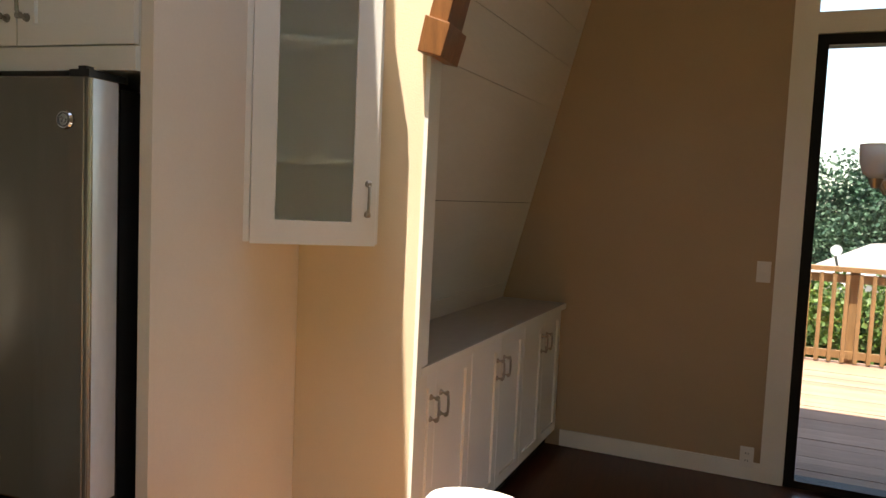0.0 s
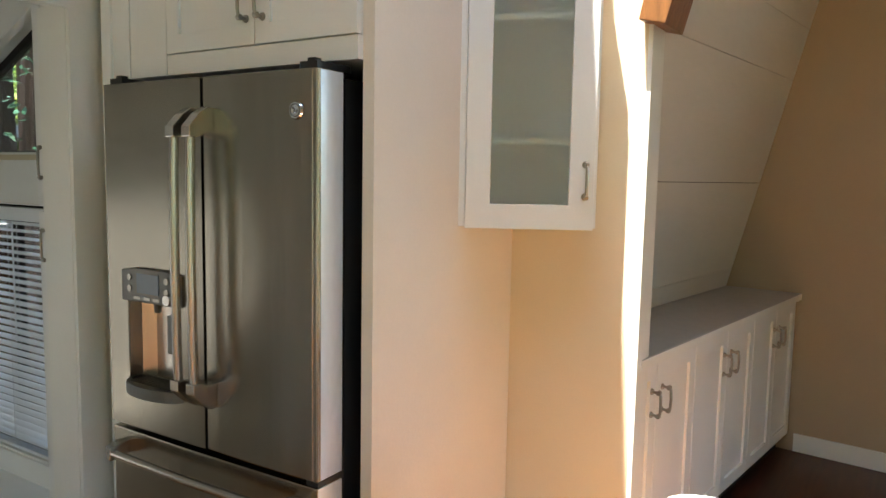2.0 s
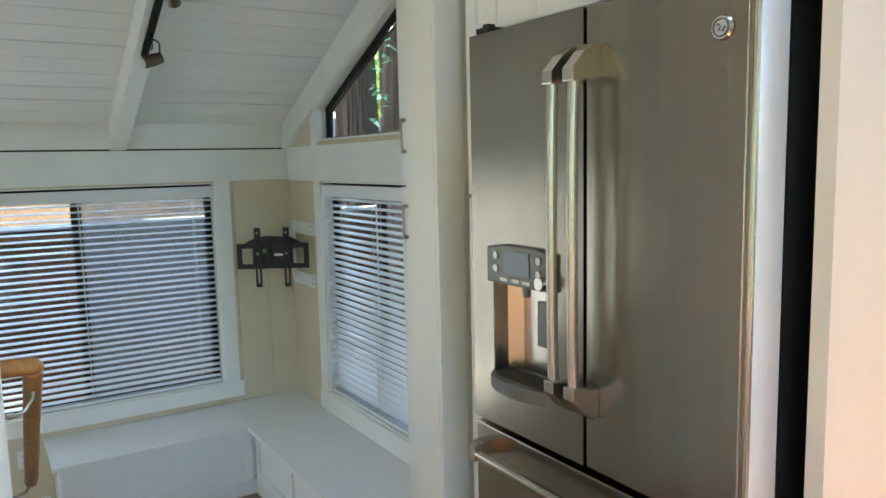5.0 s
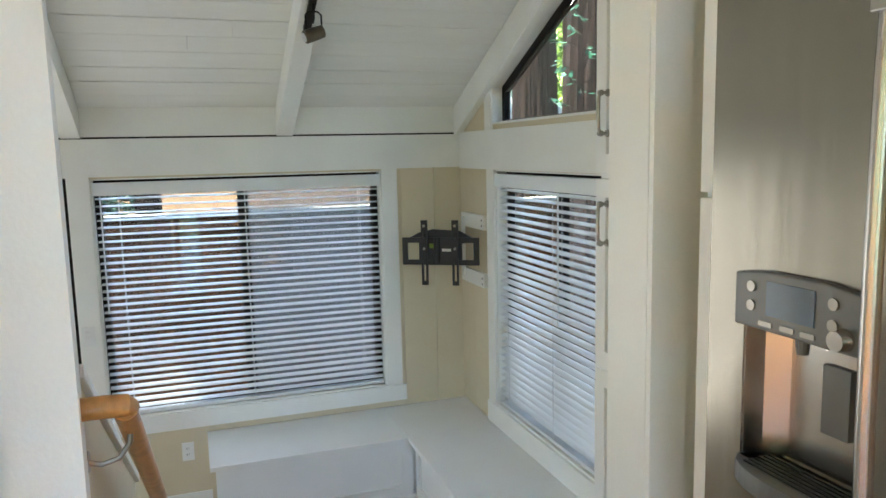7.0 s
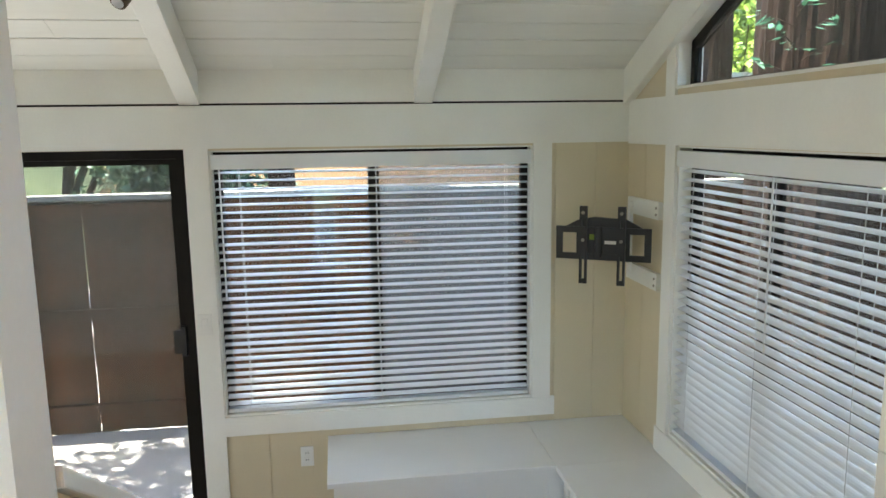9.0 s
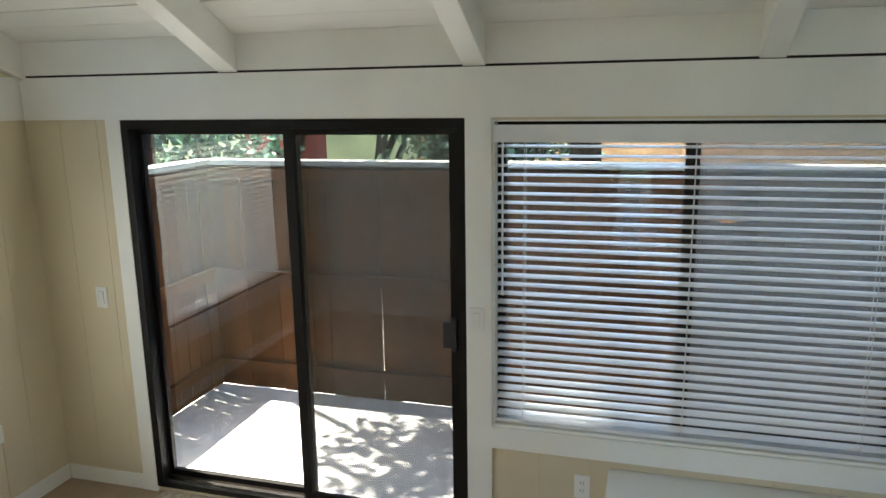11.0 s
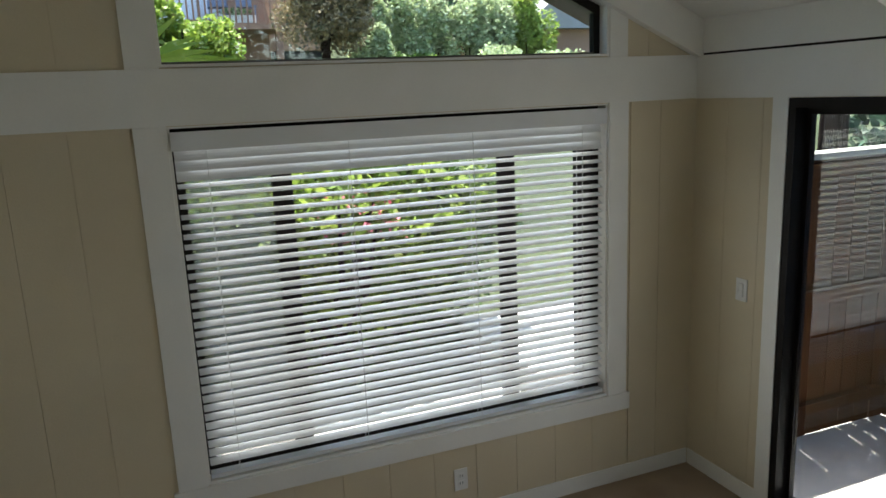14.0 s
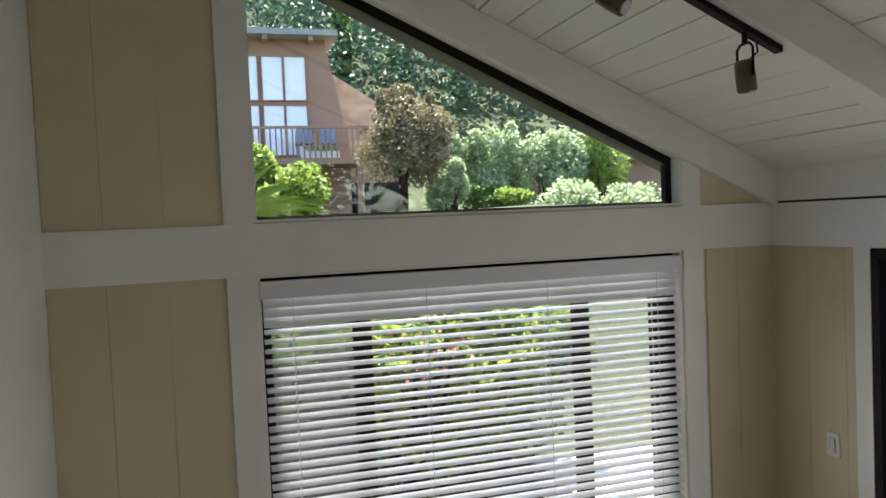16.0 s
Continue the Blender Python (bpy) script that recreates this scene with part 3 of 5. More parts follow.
part("screen_frame", boxes(on("W", 0.0, 0.02, 0.098, 0.11, z0 + 0.03, z1 - 0.045), on("W", y1 - 0.06, y1 - 0.04, 0.098, 0.11, z0 + 0.03, z1 - 0.045)), M_BRONZE, d)
part("door_handle", boxes(on("W", 0.838, 0.862, -0.02, 0.018, 0.215, 0.375), on("W", 0.80, 0.838, -0.02, -0.008, 0.23, 0.36)), M_BLACK, d, "black pull handle", bevel=0.004)

# ---- kitchen and dining shell ----
setting("wall_nook", prisms(([(-1.53, 0), (0.195, 0), (0.205, 2.0), (0.56, 3.6), (-1.53, 3.6)], "y", 3.5, 3.62)), M_KWALL, "cream wall behind the corner cabinet", "wall")
setting("jamb", prisms(([(0.195, 0), (0.211, 0), (0.221, 1.99), (0.205, 1.99)], "y", 3.497, 3.625)), M_TRIM, "white end board of the nook wall", "trim", bevel=0.002)
rafter = thing("wood_rafter", (0.24, 3.56, 2.0), "stained wooden rafter end above the nook wall", "beam", kind="structure")
part("shaft", prisms(([(0.215, 2.10), (0.285, 2.09), (0.64, 3.59), (0.565, 3.59)], "y", 3.46, 3.64)), M_BEAMWOOD, rafter, bevel=0.004)
part("foot_block", prisms(([(0.188, 1.995), (0.272, 1.975), (0.302, 2.085), (0.212, 2.115)], "y", 3.44, 3.65)), M_BEAMWOOD, rafter, bevel=0.004)
# The opening is assumed, placed to throw the sun strip on the nook.
setting("ceiling_kitchen", boxes((-1.53, 0.0, -2.0, 5.8, 3.2, 3.3), (0.75, 4.0, -2.0, 5.8, 3.2, 3.3), (0.0, 0.75, -2.0, 1.6, 3.2, 3.3), (0.0, 0.75, 3.35, 5.8, 3.2, 3.3)), M_TRIM, "white kitchen ceiling with an unseen opening added for the sun strip", "ceiling")
# Openings in these two unseen walls are added to brighten the kitchen.
setting("wall_kitchen_south", boxes((-1.15, -0.9, -2.12, -2.0, -0.12, 3.3), (3.2, 4.0, -2.12, -2.0, -0.12, 3.3), (-0.9, 3.2, -2.12, -2.0, -0.12, 0.9), (-0.9, 3.2, -2.12, -2.0, 2.5, 3.3)), M_KWALL, "cream kitchen wall with a wide unseen opening added for daylight", "wall")
setting("wall_kitchen_east", boxes((4.0, 4.12, -2.12, -1.4, -0.12, 3.3), (4.0, 4.12, 1.7, 5.8, -0.12, 3.3), (4.0, 4.12, -1.4, 1.7, 2.4, 3.3)), M_KWALL, "cream kitchen wall, its broad unseen opening added to let light in", "wall")
setting("wall_kitchen_west", boxes((-1.15, -1.03, -2.0, 1.08, 0, 3.2)), M_KWALL, "cream kitchen wall", "wall")

# dining corner, which stands a little askew to the kitchen
DIN = Matrix.Translation((0.46, 5.56, 0)) @ Matrix.Rotation(radians(-7.5), 4, "Z")


def slope_u(z):
    return -0.395 + (z - 0.864) * 0.255


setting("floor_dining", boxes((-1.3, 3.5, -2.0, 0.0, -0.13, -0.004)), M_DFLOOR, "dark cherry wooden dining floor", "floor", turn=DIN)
DG = (1.29, 3.1)
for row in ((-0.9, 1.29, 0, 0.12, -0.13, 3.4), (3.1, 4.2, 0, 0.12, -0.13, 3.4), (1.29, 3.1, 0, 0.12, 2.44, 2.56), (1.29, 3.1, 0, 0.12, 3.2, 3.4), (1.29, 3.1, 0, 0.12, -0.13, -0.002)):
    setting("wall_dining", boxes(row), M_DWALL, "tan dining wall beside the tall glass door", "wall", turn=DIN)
setting("trim_dining", boxes((1.17, 1.29, -0.018, 0, 0, 3.2), (1.29, 3.1, -0.018, 0, 2.445, 2.555), (0.03, 1.17, -0.014, 0, 0, 0.1)), M_TRIM, "pale casing and baseboard of the dining wall", "trim", bevel=0.003, turn=DIN)
slope_wall = setting("wall_slope", prisms(([(slope_u(0) - 0.1, 0), (slope_u(3.3) - 0.1, 3.3), (slope_u(3.3) - 0.02, 3.3), (slope_u(0) - 0.02, 0)], "y", -2.05, 0)), M_GAP, "leaning wall of white painted planks above the counter", "wall", turn=DIN)
zz = 0.74
for k, h in enumerate((0.25, 0.5, 0.56, 0.26, 0.2, 0.3, 0.3, 0.2)):
    part("plank", prisms(([(slope_u(zz) - 0.018, zz), (slope_u(zz + h - 0.003) - 0.018, zz + h - 0.003), (slope_u(zz + h - 0.003), zz + h - 0.003), (slope_u(zz), zz)], "y", -2.04, -0.002)), M_SHIP, slope_wall, turn=DIN)
    zz += h

dd = thing("door_2", DIN @ Vector((2.2, 0.05, 0)), "tall black-framed glass door to the deck with a transom", "door", kind="structure")
part("door_frame", boxes((1.29, 1.345, -0.01, 0.1, 0, 2.44), (3.045, 3.1, -0.01, 0.1, 0, 2.44), (1.345, 3.045, -0.01, 0.1, 2.385, 2.44), (1.345, 3.045, -0.01, 0.1, 0, 0.04), (2.16, 2.24, 0.02, 0.08, 0.04, 2.385)), M_BRONZE, dd, bevel=0.003, turn=DIN)
for a, b in ((1.345, 2.16), (2.24, 3.045)):
    p = part("pane", boxes((a, b, 0.045, 0.05, 0.04, 2.385)), M_GLASS, dd, turn=DIN)
    p.visible_shadow = False
p = part("transom_pane", boxes((1.29, 3.1, 0.05, 0.055, 2.56, 3.2)), M_GLASS, dd, turn=DIN)
p.visible_shadow = False


# ---- kitchen: refrigerator ----
fridge = thing("refrigerator", (-0.796, 2.95, 0), "stainless steel french-door refrigerator with a bottom freezer drawer", "refrigerator")
part("body", boxes((-1.238, -0.352, 2.672, 3.30, 0.03, 1.752)), M_BLACK, fridge, "black side casing", bevel=0.006)
part("gasket", boxes((-1.235, -0.356, 2.657, 2.672, 0.10, 1.745)), M_BLACK, fridge)
part("kick_grille", boxes((-1.23, -0.36, 2.60, 2.66, 0.0, 0.075)), M_BLACK, fridge)


def door_slab(x0, x1, z0, z1, y=2.556, back=2.656, bulge=0.006):
    n = 8
    pts = [(x0 + (x1 - x0) * k / n, y - bulge * (1 - (2 * k / n - 1) ** 2)) for k in range(n + 1)] + [(x1, back), (x0, back)]
    return pts, "z", z0, z1


right = part("door", prisms(door_slab(-0.783, -0.348, 0.672, 1.767)), M_STEEL, fridge, "brushed steel right door", bevel=0.004)
part("door_edge", boxes((-0.348, -0.345, 2.560, 2.655, 0.675, 1.764)), M_SIDE, right, "side face of the door, window reflection in its pale blue colour")
part("edge_fold", tubes(([(-0.3485, 2.5625, 0.676), (-0.3485, 2.5625, 1.763)], 0.0065, 12), ([(-0.362, 2.5555, 0.676), (-0.362, 2.5555, 1.763)], 0.0022, 8)), M_HANDLE, right, "bright rounded fold of the door edge", smooth=True)
bm = boxes((-1.247, -1.150, 2.553, 2.656, 0.672, 1.767), (-0.892, -0.789, 2.553, 2.656, 0.672, 1.767), (-1.150, -0.892, 2.553, 2.656, 1.092, 1.767), (-1.150, -0.892, 2.553, 2.656, 0.672, 0.83))
bmesh.ops.remove_doubles(bm, verts=bm.verts, dist=0.0002)
left = part("door", bm, M_STEEL, fridge, "brushed steel left door with a water dispenser")
part("dispenser_niche", prisms(([(-1.150, 2.556), (-1.146, 2.556), (-1.138, 2.595), (-1.10, 2.622), (-0.942, 2.622), (-0.904, 2.595), (-0.896, 2.556), (-0.892, 2.556), (-0.892, 2.655), (-1.150, 2.655)], "z", 0.83, 1.092)), M_HANDLE, left, "shiny curved niche of the dispenser", smooth=True)
panel = part("control_panel", prisms(([(-1.158, 1.088), (-0.884, 1.088), (-0.884, 1.186), (-0.95, 1.196), (-1.09, 1.196), (-1.158, 1.186)], "y", 2.538, 2.556)), M_GREY, left, "grey dispenser control panel", bevel=0.004)
part("display", boxes((-1.078, -0.972, 2.5355, 2.5385, 1.118, 1.18)), M_SCREEN_ON, panel, "pale blue display")
for x, z in ((-1.115, 1.165), (-1.115, 1.13), (-0.935, 1.165), (-0.935, 1.13)):
    part("button", tubes(([(x, 2.539, z), (x, 2.5345, z)], 0.010, 14)), M_NICKEL, panel)
for x in (-1.08, -1.03, -0.985):
    part("key", boxes((x - 0.015, x + 0.015, 2.536, 2.539, 1.097, 1.106)), M_NICKEL, panel)
part("knob", tubes(([(-0.912, 2.54, 1.112), (-0.912, 2.516, 1.112)], [0.019, 0.016], 18)), M_HANDLE, panel, "round chrome knob", smooth=True)
part("paddle", boxes((-0.985, -0.93, 2.575, 2.59, 0.93, 1.05)), M_GREY, left, bevel=0.004)
part("spout", tubes(([(-1.03, 2.575, 1.092), (-1.03, 2.575, 1.055)], [0.014, 0.010], 12)), M_GREY, left)
tray = part("drip_tray", prisms(([(-1.158 + 0.274 * k / 12, 2.555 - 0.052 * (1 - (k / 6 - 1) ** 2) ** 0.6 if 0 < k < 12 else 2.555) for k in range(13)] + [(-0.884, 2.62), (-1.158, 2.62)], "z", 0.792, 0.83)), M_GREY, left, "grey drip tray", bevel=0.003)
part("tray_grille", boxes(*[(-1.12, -0.92, 2.535 + 0.012 * k, 2.541 + 0.012 * k, 0.83, 0.833) for k in range(6)]), M_BLACK, tray)
part("badge", tubes(([(-0.415, 2.552, 1.66), (-0.415, 2.546, 1.66)], [0.024, 0.021], 20)), M_CHROME, right, "round chrome badge", smooth=True)
part("badge_ring", tubes(([(-0.415 + 0.0165 * math.cos(a * 0.3927), 2.5445, 1.66 + 0.0165 * math.sin(a * 0.3927)) for a in range(17)], 0.0016, 6)), M_GREY, right, "dark ring on the badge")
part("badge_mark", tubes(([(-0.424, 2.545, 1.664), (-0.420, 2.545, 1.668), (-0.416, 2.545, 1.662), (-0.420, 2.545, 1.655), (-0.410, 2.545, 1.653), (-0.406, 2.545, 1.662)], 0.0012, 6)), M_GREY, right, "dark swirl on the badge")
drawer = part("freezer_drawer", prisms(door_slab(-1.247, -0.348, 0.10, 0.655)), M_STEEL, fridge, "brushed steel freezer drawer", bevel=0.004)
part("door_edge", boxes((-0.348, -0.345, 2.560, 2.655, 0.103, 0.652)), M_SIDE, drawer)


def bar_handle(x, owner):
    h = part("handle", tubes(([(x, 2.488, 0.862), (x, 2.484, 1.0), (x, 2.482, 1.25), (x, 2.484, 1.5), (x, 2.488, 1.625)], 0.0135, 14)), M_HANDLE, owner, "long satin steel bar handle", smooth=True)
    for s, z in ((1, 1.605), (-1, 0.882)):
        part("end_cap", prisms(([(2.553, z), (2.553, z + s * 0.072), (2.535, z + s * 0.075), (2.505, z + s * 0.055), (2.470, z + s * 0.018), (2.470, z - s * 0.012), (2.50, z - s * 0.012), (2.52, z)], "x", x - 0.0175, x + 0.0175)), M_HANDLE, h, bevel=0.003)


bar_handle(-0.822, left)
bar_handle(-0.752, right)
h = part("handle", tubes(([(-1.165, 2.488, 0.598), (-0.8, 2.480, 0.598), (-0.43, 2.488, 0.598)], 0.0135, 14)), M_HANDLE, drawer, "long satin steel bar handle", smooth=True)
for x, s in ((-1.165, 1), (-0.43, -1)):
    part("end_cap", prisms(([(x, 2.553), (x - s * 0.035, 2.553), (x - s * 0.035, 2.52), (x - s * 0.012, 2.478), (x + s * 0.02, 2.472), (x + s * 0.02, 2.50), (x + s * 0.012, 2.52)], "z", 0.576, 0.62)), M_HANDLE, h, bevel=0.003)
for x in (-1.2, -0.385):
    part("hinge_cover", boxes((x - 0.03, x + 0.03, 2.565, 2.70, 1.768, 1.786), (x - 0.012, x + 0.012, 2.575, 2.60, 1.786, 1.796)), M_BLACK, fridge, bevel=0.004)
part("hinge", boxes((-0.39, -0.346, 2.56, 2.65, 0.657, 0.67)), M_BLACK, fridge)


# ---- kitchen: cabinets round the refrigerator ----
def cab_door(owner, x0, x1, z0, z1, y, handle=None, rail=0.057, name="door"):
    ob = part(name, shaker(x1 - x0, z1 - z0, rail=rail), M_CAB, owner, bevel=0.0015, turn=Matrix.Translation((x0, y, z0)))
    if handle:
        part("handle", bow_handle(), M_NICKEL, ob, "bowed nickel pull", smooth=True, turn=Matrix.Translation((handle[0], y, handle[1])))
    return ob


c = thing("tall_cabinet", (-1.34, 2.95, 0), "narrow tall white shaker cabinet beside the refrigerator", "cabinet")
part("body", boxes((-1.42, -1.262, 2.682, 3.495, 0, 2.45)), M_CAB, c)
cab_door(c, -1.418, -1.264, 0.10, 1.305, 2.66, rail=0.05)
cab_door(c, -1.418, -1.264, 1.318, 2.44, 2.66, rail=0.05)
c = thing("wall_cabinet", (-0.68, 3.0, 1.8), "white shaker wall cabinet above the refrigerator", "cabinet")
part("body", boxes((-1.26, -0.302, 2.682, 3.495, 1.80, 2.45)), M_CAB, c)
part("filler", boxes((-1.26, -1.078, 2.662, 2.682, 1.80, 2.44)), M_CAB, c)
part("rail", boxes((-1.076, -0.302, 2.664, 2.682, 1.80, 1.862)), M_CAB, c)
cab_door(c, -1.073, -0.683, 1.866, 2.44, 2.66, (-0.715, 2.0))
cab_door(c, -0.679, -0.304, 1.866, 2.44, 2.66, (-0.648, 2.0))
setting("end_panel", boxes((-0.30, -0.262, 2.682, 3.499, 0, 2.45)), M_PANEL, "pale end panel beside the refrigerator", "panel", bevel=0.002)

# corner cabinet with a glazed door, hung across the nook's corner
c = thing("corner_cabinet", (-0.1, 3.4, 1.34), "white corner wall cabinet with a frosted glass door", "cabinet")
A, B = Vector((-0.262, 3.112)), Vector((0.112, 3.325))
foot = [tuple(A + Vector((0.002, 0.028))), (0.093, 3.337), (0.012, 3.498), (-0.258, 3.498)]
for name, z in (("bottom", 1.342), ("shelf", 1.60), ("shelf", 1.985), ("top", 2.29)):
    part(name, prisms((foot, "z", z, z + 0.018)), M_CAB, c)
part("back", boxes((-0.2, 0.0, 3.484, 3.498, 1.36, 2.29)), M_CAB, c)
part("side", prisms(([(0.093, 3.337), (0.108, 3.345), (0.029, 3.498), (0.012, 3.498)], "z", 1.34, 2.31)), M_CAB, c, bevel=0.001)
part("side", boxes((-0.26, -0.245, 3.15, 3.498, 1.36, 2.29)), M_CAB, c)
AX = Matrix.Translation((A.x, A.y, 1.335)) @ Matrix.Rotation(math.atan2(B.y - A.y, B.x - A.x), 4, "Z")
wide = (B - A).length
part("face_strip", boxes((0.0, 0.022, 0.006, 0.03, 0.005, 0.97)), M_CAB, c, turn=AX)
rail = 0.078
dr = part("door", framed(0.024, wide - 0.004, 0, 0.97, rail, rail, rail, rail, 0, 0.021), M_CAB, c, bevel=0.0015, turn=AX)
part("glass", boxes((0.024 + rail, wide - rail - 0.004, 0.010, 0.014, rail, 0.97 - rail)), M_FROST, dr, "frosted glass panel", turn=AX)
part("handle", bow_handle(0.10), M_NICKEL, dr, "bowed nickel pull", smooth=True, turn=AX @ Matrix.Translation((wide - 0.032, 0, 0.155)))

# low wall with a pale top in the kitchen
c = thing("low_wall", (0.70, 2.1, 0), "low white kitchen wall end with a pale rounded top", "counter")
part("body", boxes((0.63, 0.765, 1.75, 2.46, 0, 0.885)), M_CAB, c)
n = 10
part("top", prisms(([(0.60, 1.72), (0.795, 1.72)] + [(0.6975 + 0.0975 * math.cos(math.pi * k / n), 2.44 + 0.062 * math.sin(math.pi * k / n)) for k in range(n + 1)], "z", 0.885, 0.92)), M_WHITE, c, bevel=0.006)

# ---- dining corner ----
for v0, v1, seam in ((-0.728, -0.01, -0.365), (-1.468, -0.73, -1.097), (-2.06, -1.47, -1.84)):
    c = thing("base_cabinet", DIN @ Vector((-0.25, (v0 + v1) / 2, 0)), "low white shaker cabinet under the leaning wall", "cabinet", "dining cabinets")
    part("body", boxes((-0.45, -0.024, v0 + 0.002, v1 - 0.002, 0.09, 0.85)), M_CAB, c, turn=DIN)
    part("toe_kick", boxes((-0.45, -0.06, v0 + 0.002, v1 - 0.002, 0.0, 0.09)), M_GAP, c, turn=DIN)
    for j, a, half in ((0, v0, seam - v0), (1, seam, v1 - seam)):
        face = DIN @ Matrix.Translation((-0.002, a + 0.002, 0.095)) @ Matrix.Rotation(radians(90), 4, "Z")
        dr = part("door", shaker(half - 0.004, 0.75), M_CAB, c, bevel=0.0015, turn=face)
        part("handle", bow_handle(0.085, 0.035), M_NICKEL, dr, "bowed nickel pull", smooth=True, turn=face @ Matrix.Translation((half - 0.047 if j == 0 else 0.043, 0, 0.607)))
setting_top = thing("counter_top", DIN @ Vector((-0.25, -1, 0.855)), "grey laminate counter on the low cabinets", "counter")
part("slab", boxes((-0.42, 0.02, -2.03, -0.003, 0.852, 0.888)), M_COUNTER, setting_top, bevel=0.004, turn=DIN)
part("front_edge", boxes((0.02, 0.024, -2.03, -0.003, 0.854, 0.886)), M_TRIM, setting_top, turn=DIN)


def plate(name, label, category, m, kind):
    """A wall plate, 7 by 11.5 cm, its face to -y."""
    p = thing(name, m.translation, label, category)
    part("plate", boxes((-0.036, 0.036, -0.006, 0, -0.058, 0.058)), M_WHITE, p, bevel=0.002, turn=m)
    if kind == "switch":
        part("rocker", prisms(([(-0.012, -0.034), (-0.006, -0.034), (-0.009, 0.0), (-0.013, 0.034), (-0.006, 0.034)], "x", -0.016, 0.016)), M_WHITE, p, turn=m)
    else:
        for z in (-0.02, 0.02):
            r = part("socket", boxes((-0.016, 0.016, -0.0085, -0.006, z - 0.014, z + 0.014)), M_WHITE, p, bevel=0.001, turn=m)
            part("slot", boxes((-0.008, -0.005, -0.0089, -0.0084, z - 0.004, z + 0.007), (0.005, 0.008, -0.0089, -0.0084, z - 0.004, z + 0.007)), M_BLACK, r, turn=m)
    return p


plate("light_switch", "white rocker light switch on the tan wall", "switch", DIN @ Matrix.Translation((1.115, -0.0005, 1.17)), "switch")
plate("outlet", "white double outlet low on the tan wall", "outlet", DIN @ Matrix.Translation((1.10, -0.0145, 0.13)), "outlet")
plate("light_switch", "white light switch on the beige panelling", "switch", Matrix.Translation((XW + 0.0065, -1.15, 0.357)) @ Matrix.Rotation(radians(90), 4, "Z"), "switch")
plate("light_switch", "white light switch on the casing beside the patio door", "switch", Matrix.Translation((XW + 0.0185, 0.966, 0.383)) @ Matrix.Rotation(radians(90), 4, "Z"), "switch")
plate("outlet", "white double outlet under the patio window", "outlet", Matrix.Translation((XW + 0.0065, 1.47, -0.41)) @ Matrix.Rotation(radians(90), 4, "Z"), "outlet")
plate("outlet", "white double outlet under the garden window", "outlet", Matrix.Translation((-3.306, YS + 0.0065, -0.525)) @ Matrix.Rotation(radians(180), 4, "Z"), "outlet")

ch = thing("chandelier", (2.08, 4.55, 3.2), "bronze chandelier with frosted cup shades, off", "lamp")
part("stem", tubes(([(2.08, 4.55, 3.2), (2.08, 4.55, 1.67)], 0.011, 8)), M_NICKEL, ch)
part("hub", tubes(([(2.08, 4.55, 1.75), (2.08, 4.55, 1.67), (2.08, 4.55, 1.615), (2.08, 4.55, 1.575)], [0.012, 0.045, 0.03, 0.008], 14)), M_NICKEL, ch, smooth=True)
for k in range(5):
    a = math.pi + 0.25 + 2 * math.pi * k / 5
    cx, cy = 2.08 + 0.24 * math.cos(a), 4.55 + 0.24 * math.sin(a)
    part("arm", tubes(([(2.08, 4.55, 1.635), (2.08 + 0.1 * math.cos(a), 4.55 + 0.1 * math.sin(a), 1.59), (2.08 + 0.2 * math.cos(a), 4.55 + 0.2 * math.sin(a), 1.60), (cx, cy, 1.655)], 0.008, 8)), M_NICKEL, ch, smooth=True)
    s = part("shade", tubes(([(cx, cy, 1.655), (cx, cy, 1.68), (cx, cy, 1.725), (cx, cy, 1.80)], [0.02, 0.05, 0.066, 0.07], 18)), M_SHADE, ch, "frosted glass cup shade", smooth=True)
    part("socket", tubes(([(cx, cy, 1.62), (cx, cy, 1.66)], [0.016, 0.03], 12)), M_NICKEL, s, smooth=True)

# ---- den: handrail ----
r = thing("handrail", (-1.6, 1.36, 0.9), "golden oak stair handrail on nickel brackets", "handrail")
x0, z0, g = -1.592, 0.925, 0.70
part("rail", tubes(([(x0, 1.434, z0), (x0 - 0.9, 1.434, z0 - 0.9 * g)], 0.0235, 14)), M_OAK, r, smooth=True)
part("return", tubes(([(x0 + 0.005, 1.347, z0 + 0.012), (x0 + 0.005, 1.40, z0 + 0.012), (x0 + 0.004, 1.437, z0 + 0.010), (x0 - 0.012, 1.4445, z0)], [0.0235, 0.0235, 0.0232, 0.018], 14)), M_OAK, r, smooth=True)
for d in (0.07, 0.78):
    bx, bz = x0 - d, z0 - d * g
    part("bracket", tubes(([(bx, 1.346, bz - 0.075), (bx, 1.375, bz - 0.085), (bx, 1.41, bz - 0.075), (bx, 1.432, bz - 0.045), (bx, 1.434, bz - 0.026)], 0.006, 8), ([(bx, 1.345, bz - 0.075), (bx, 1.352, bz - 0.075)], [0.028, 0.022], 14)), M_NICKEL, r, smooth=True)

# ---- den: bench along two walls ----
def bench(name, at, label, body, lids, fronts, feet):
    b = thing(name, at, label, "bench", "built-in corner bench")
    part("body", boxes(body), M_CAB, b)
    for l in lids:
        part("seat", boxes((*l, -0.326, -0.30)), M_CAB, b, bevel=0.004)
    for f in fronts:
        part("front_panel", f, M_CAB, b, bevel=0.0015)
    part("plinth", boxes(feet), M_CAB, b, bevel=0.002)
    return b


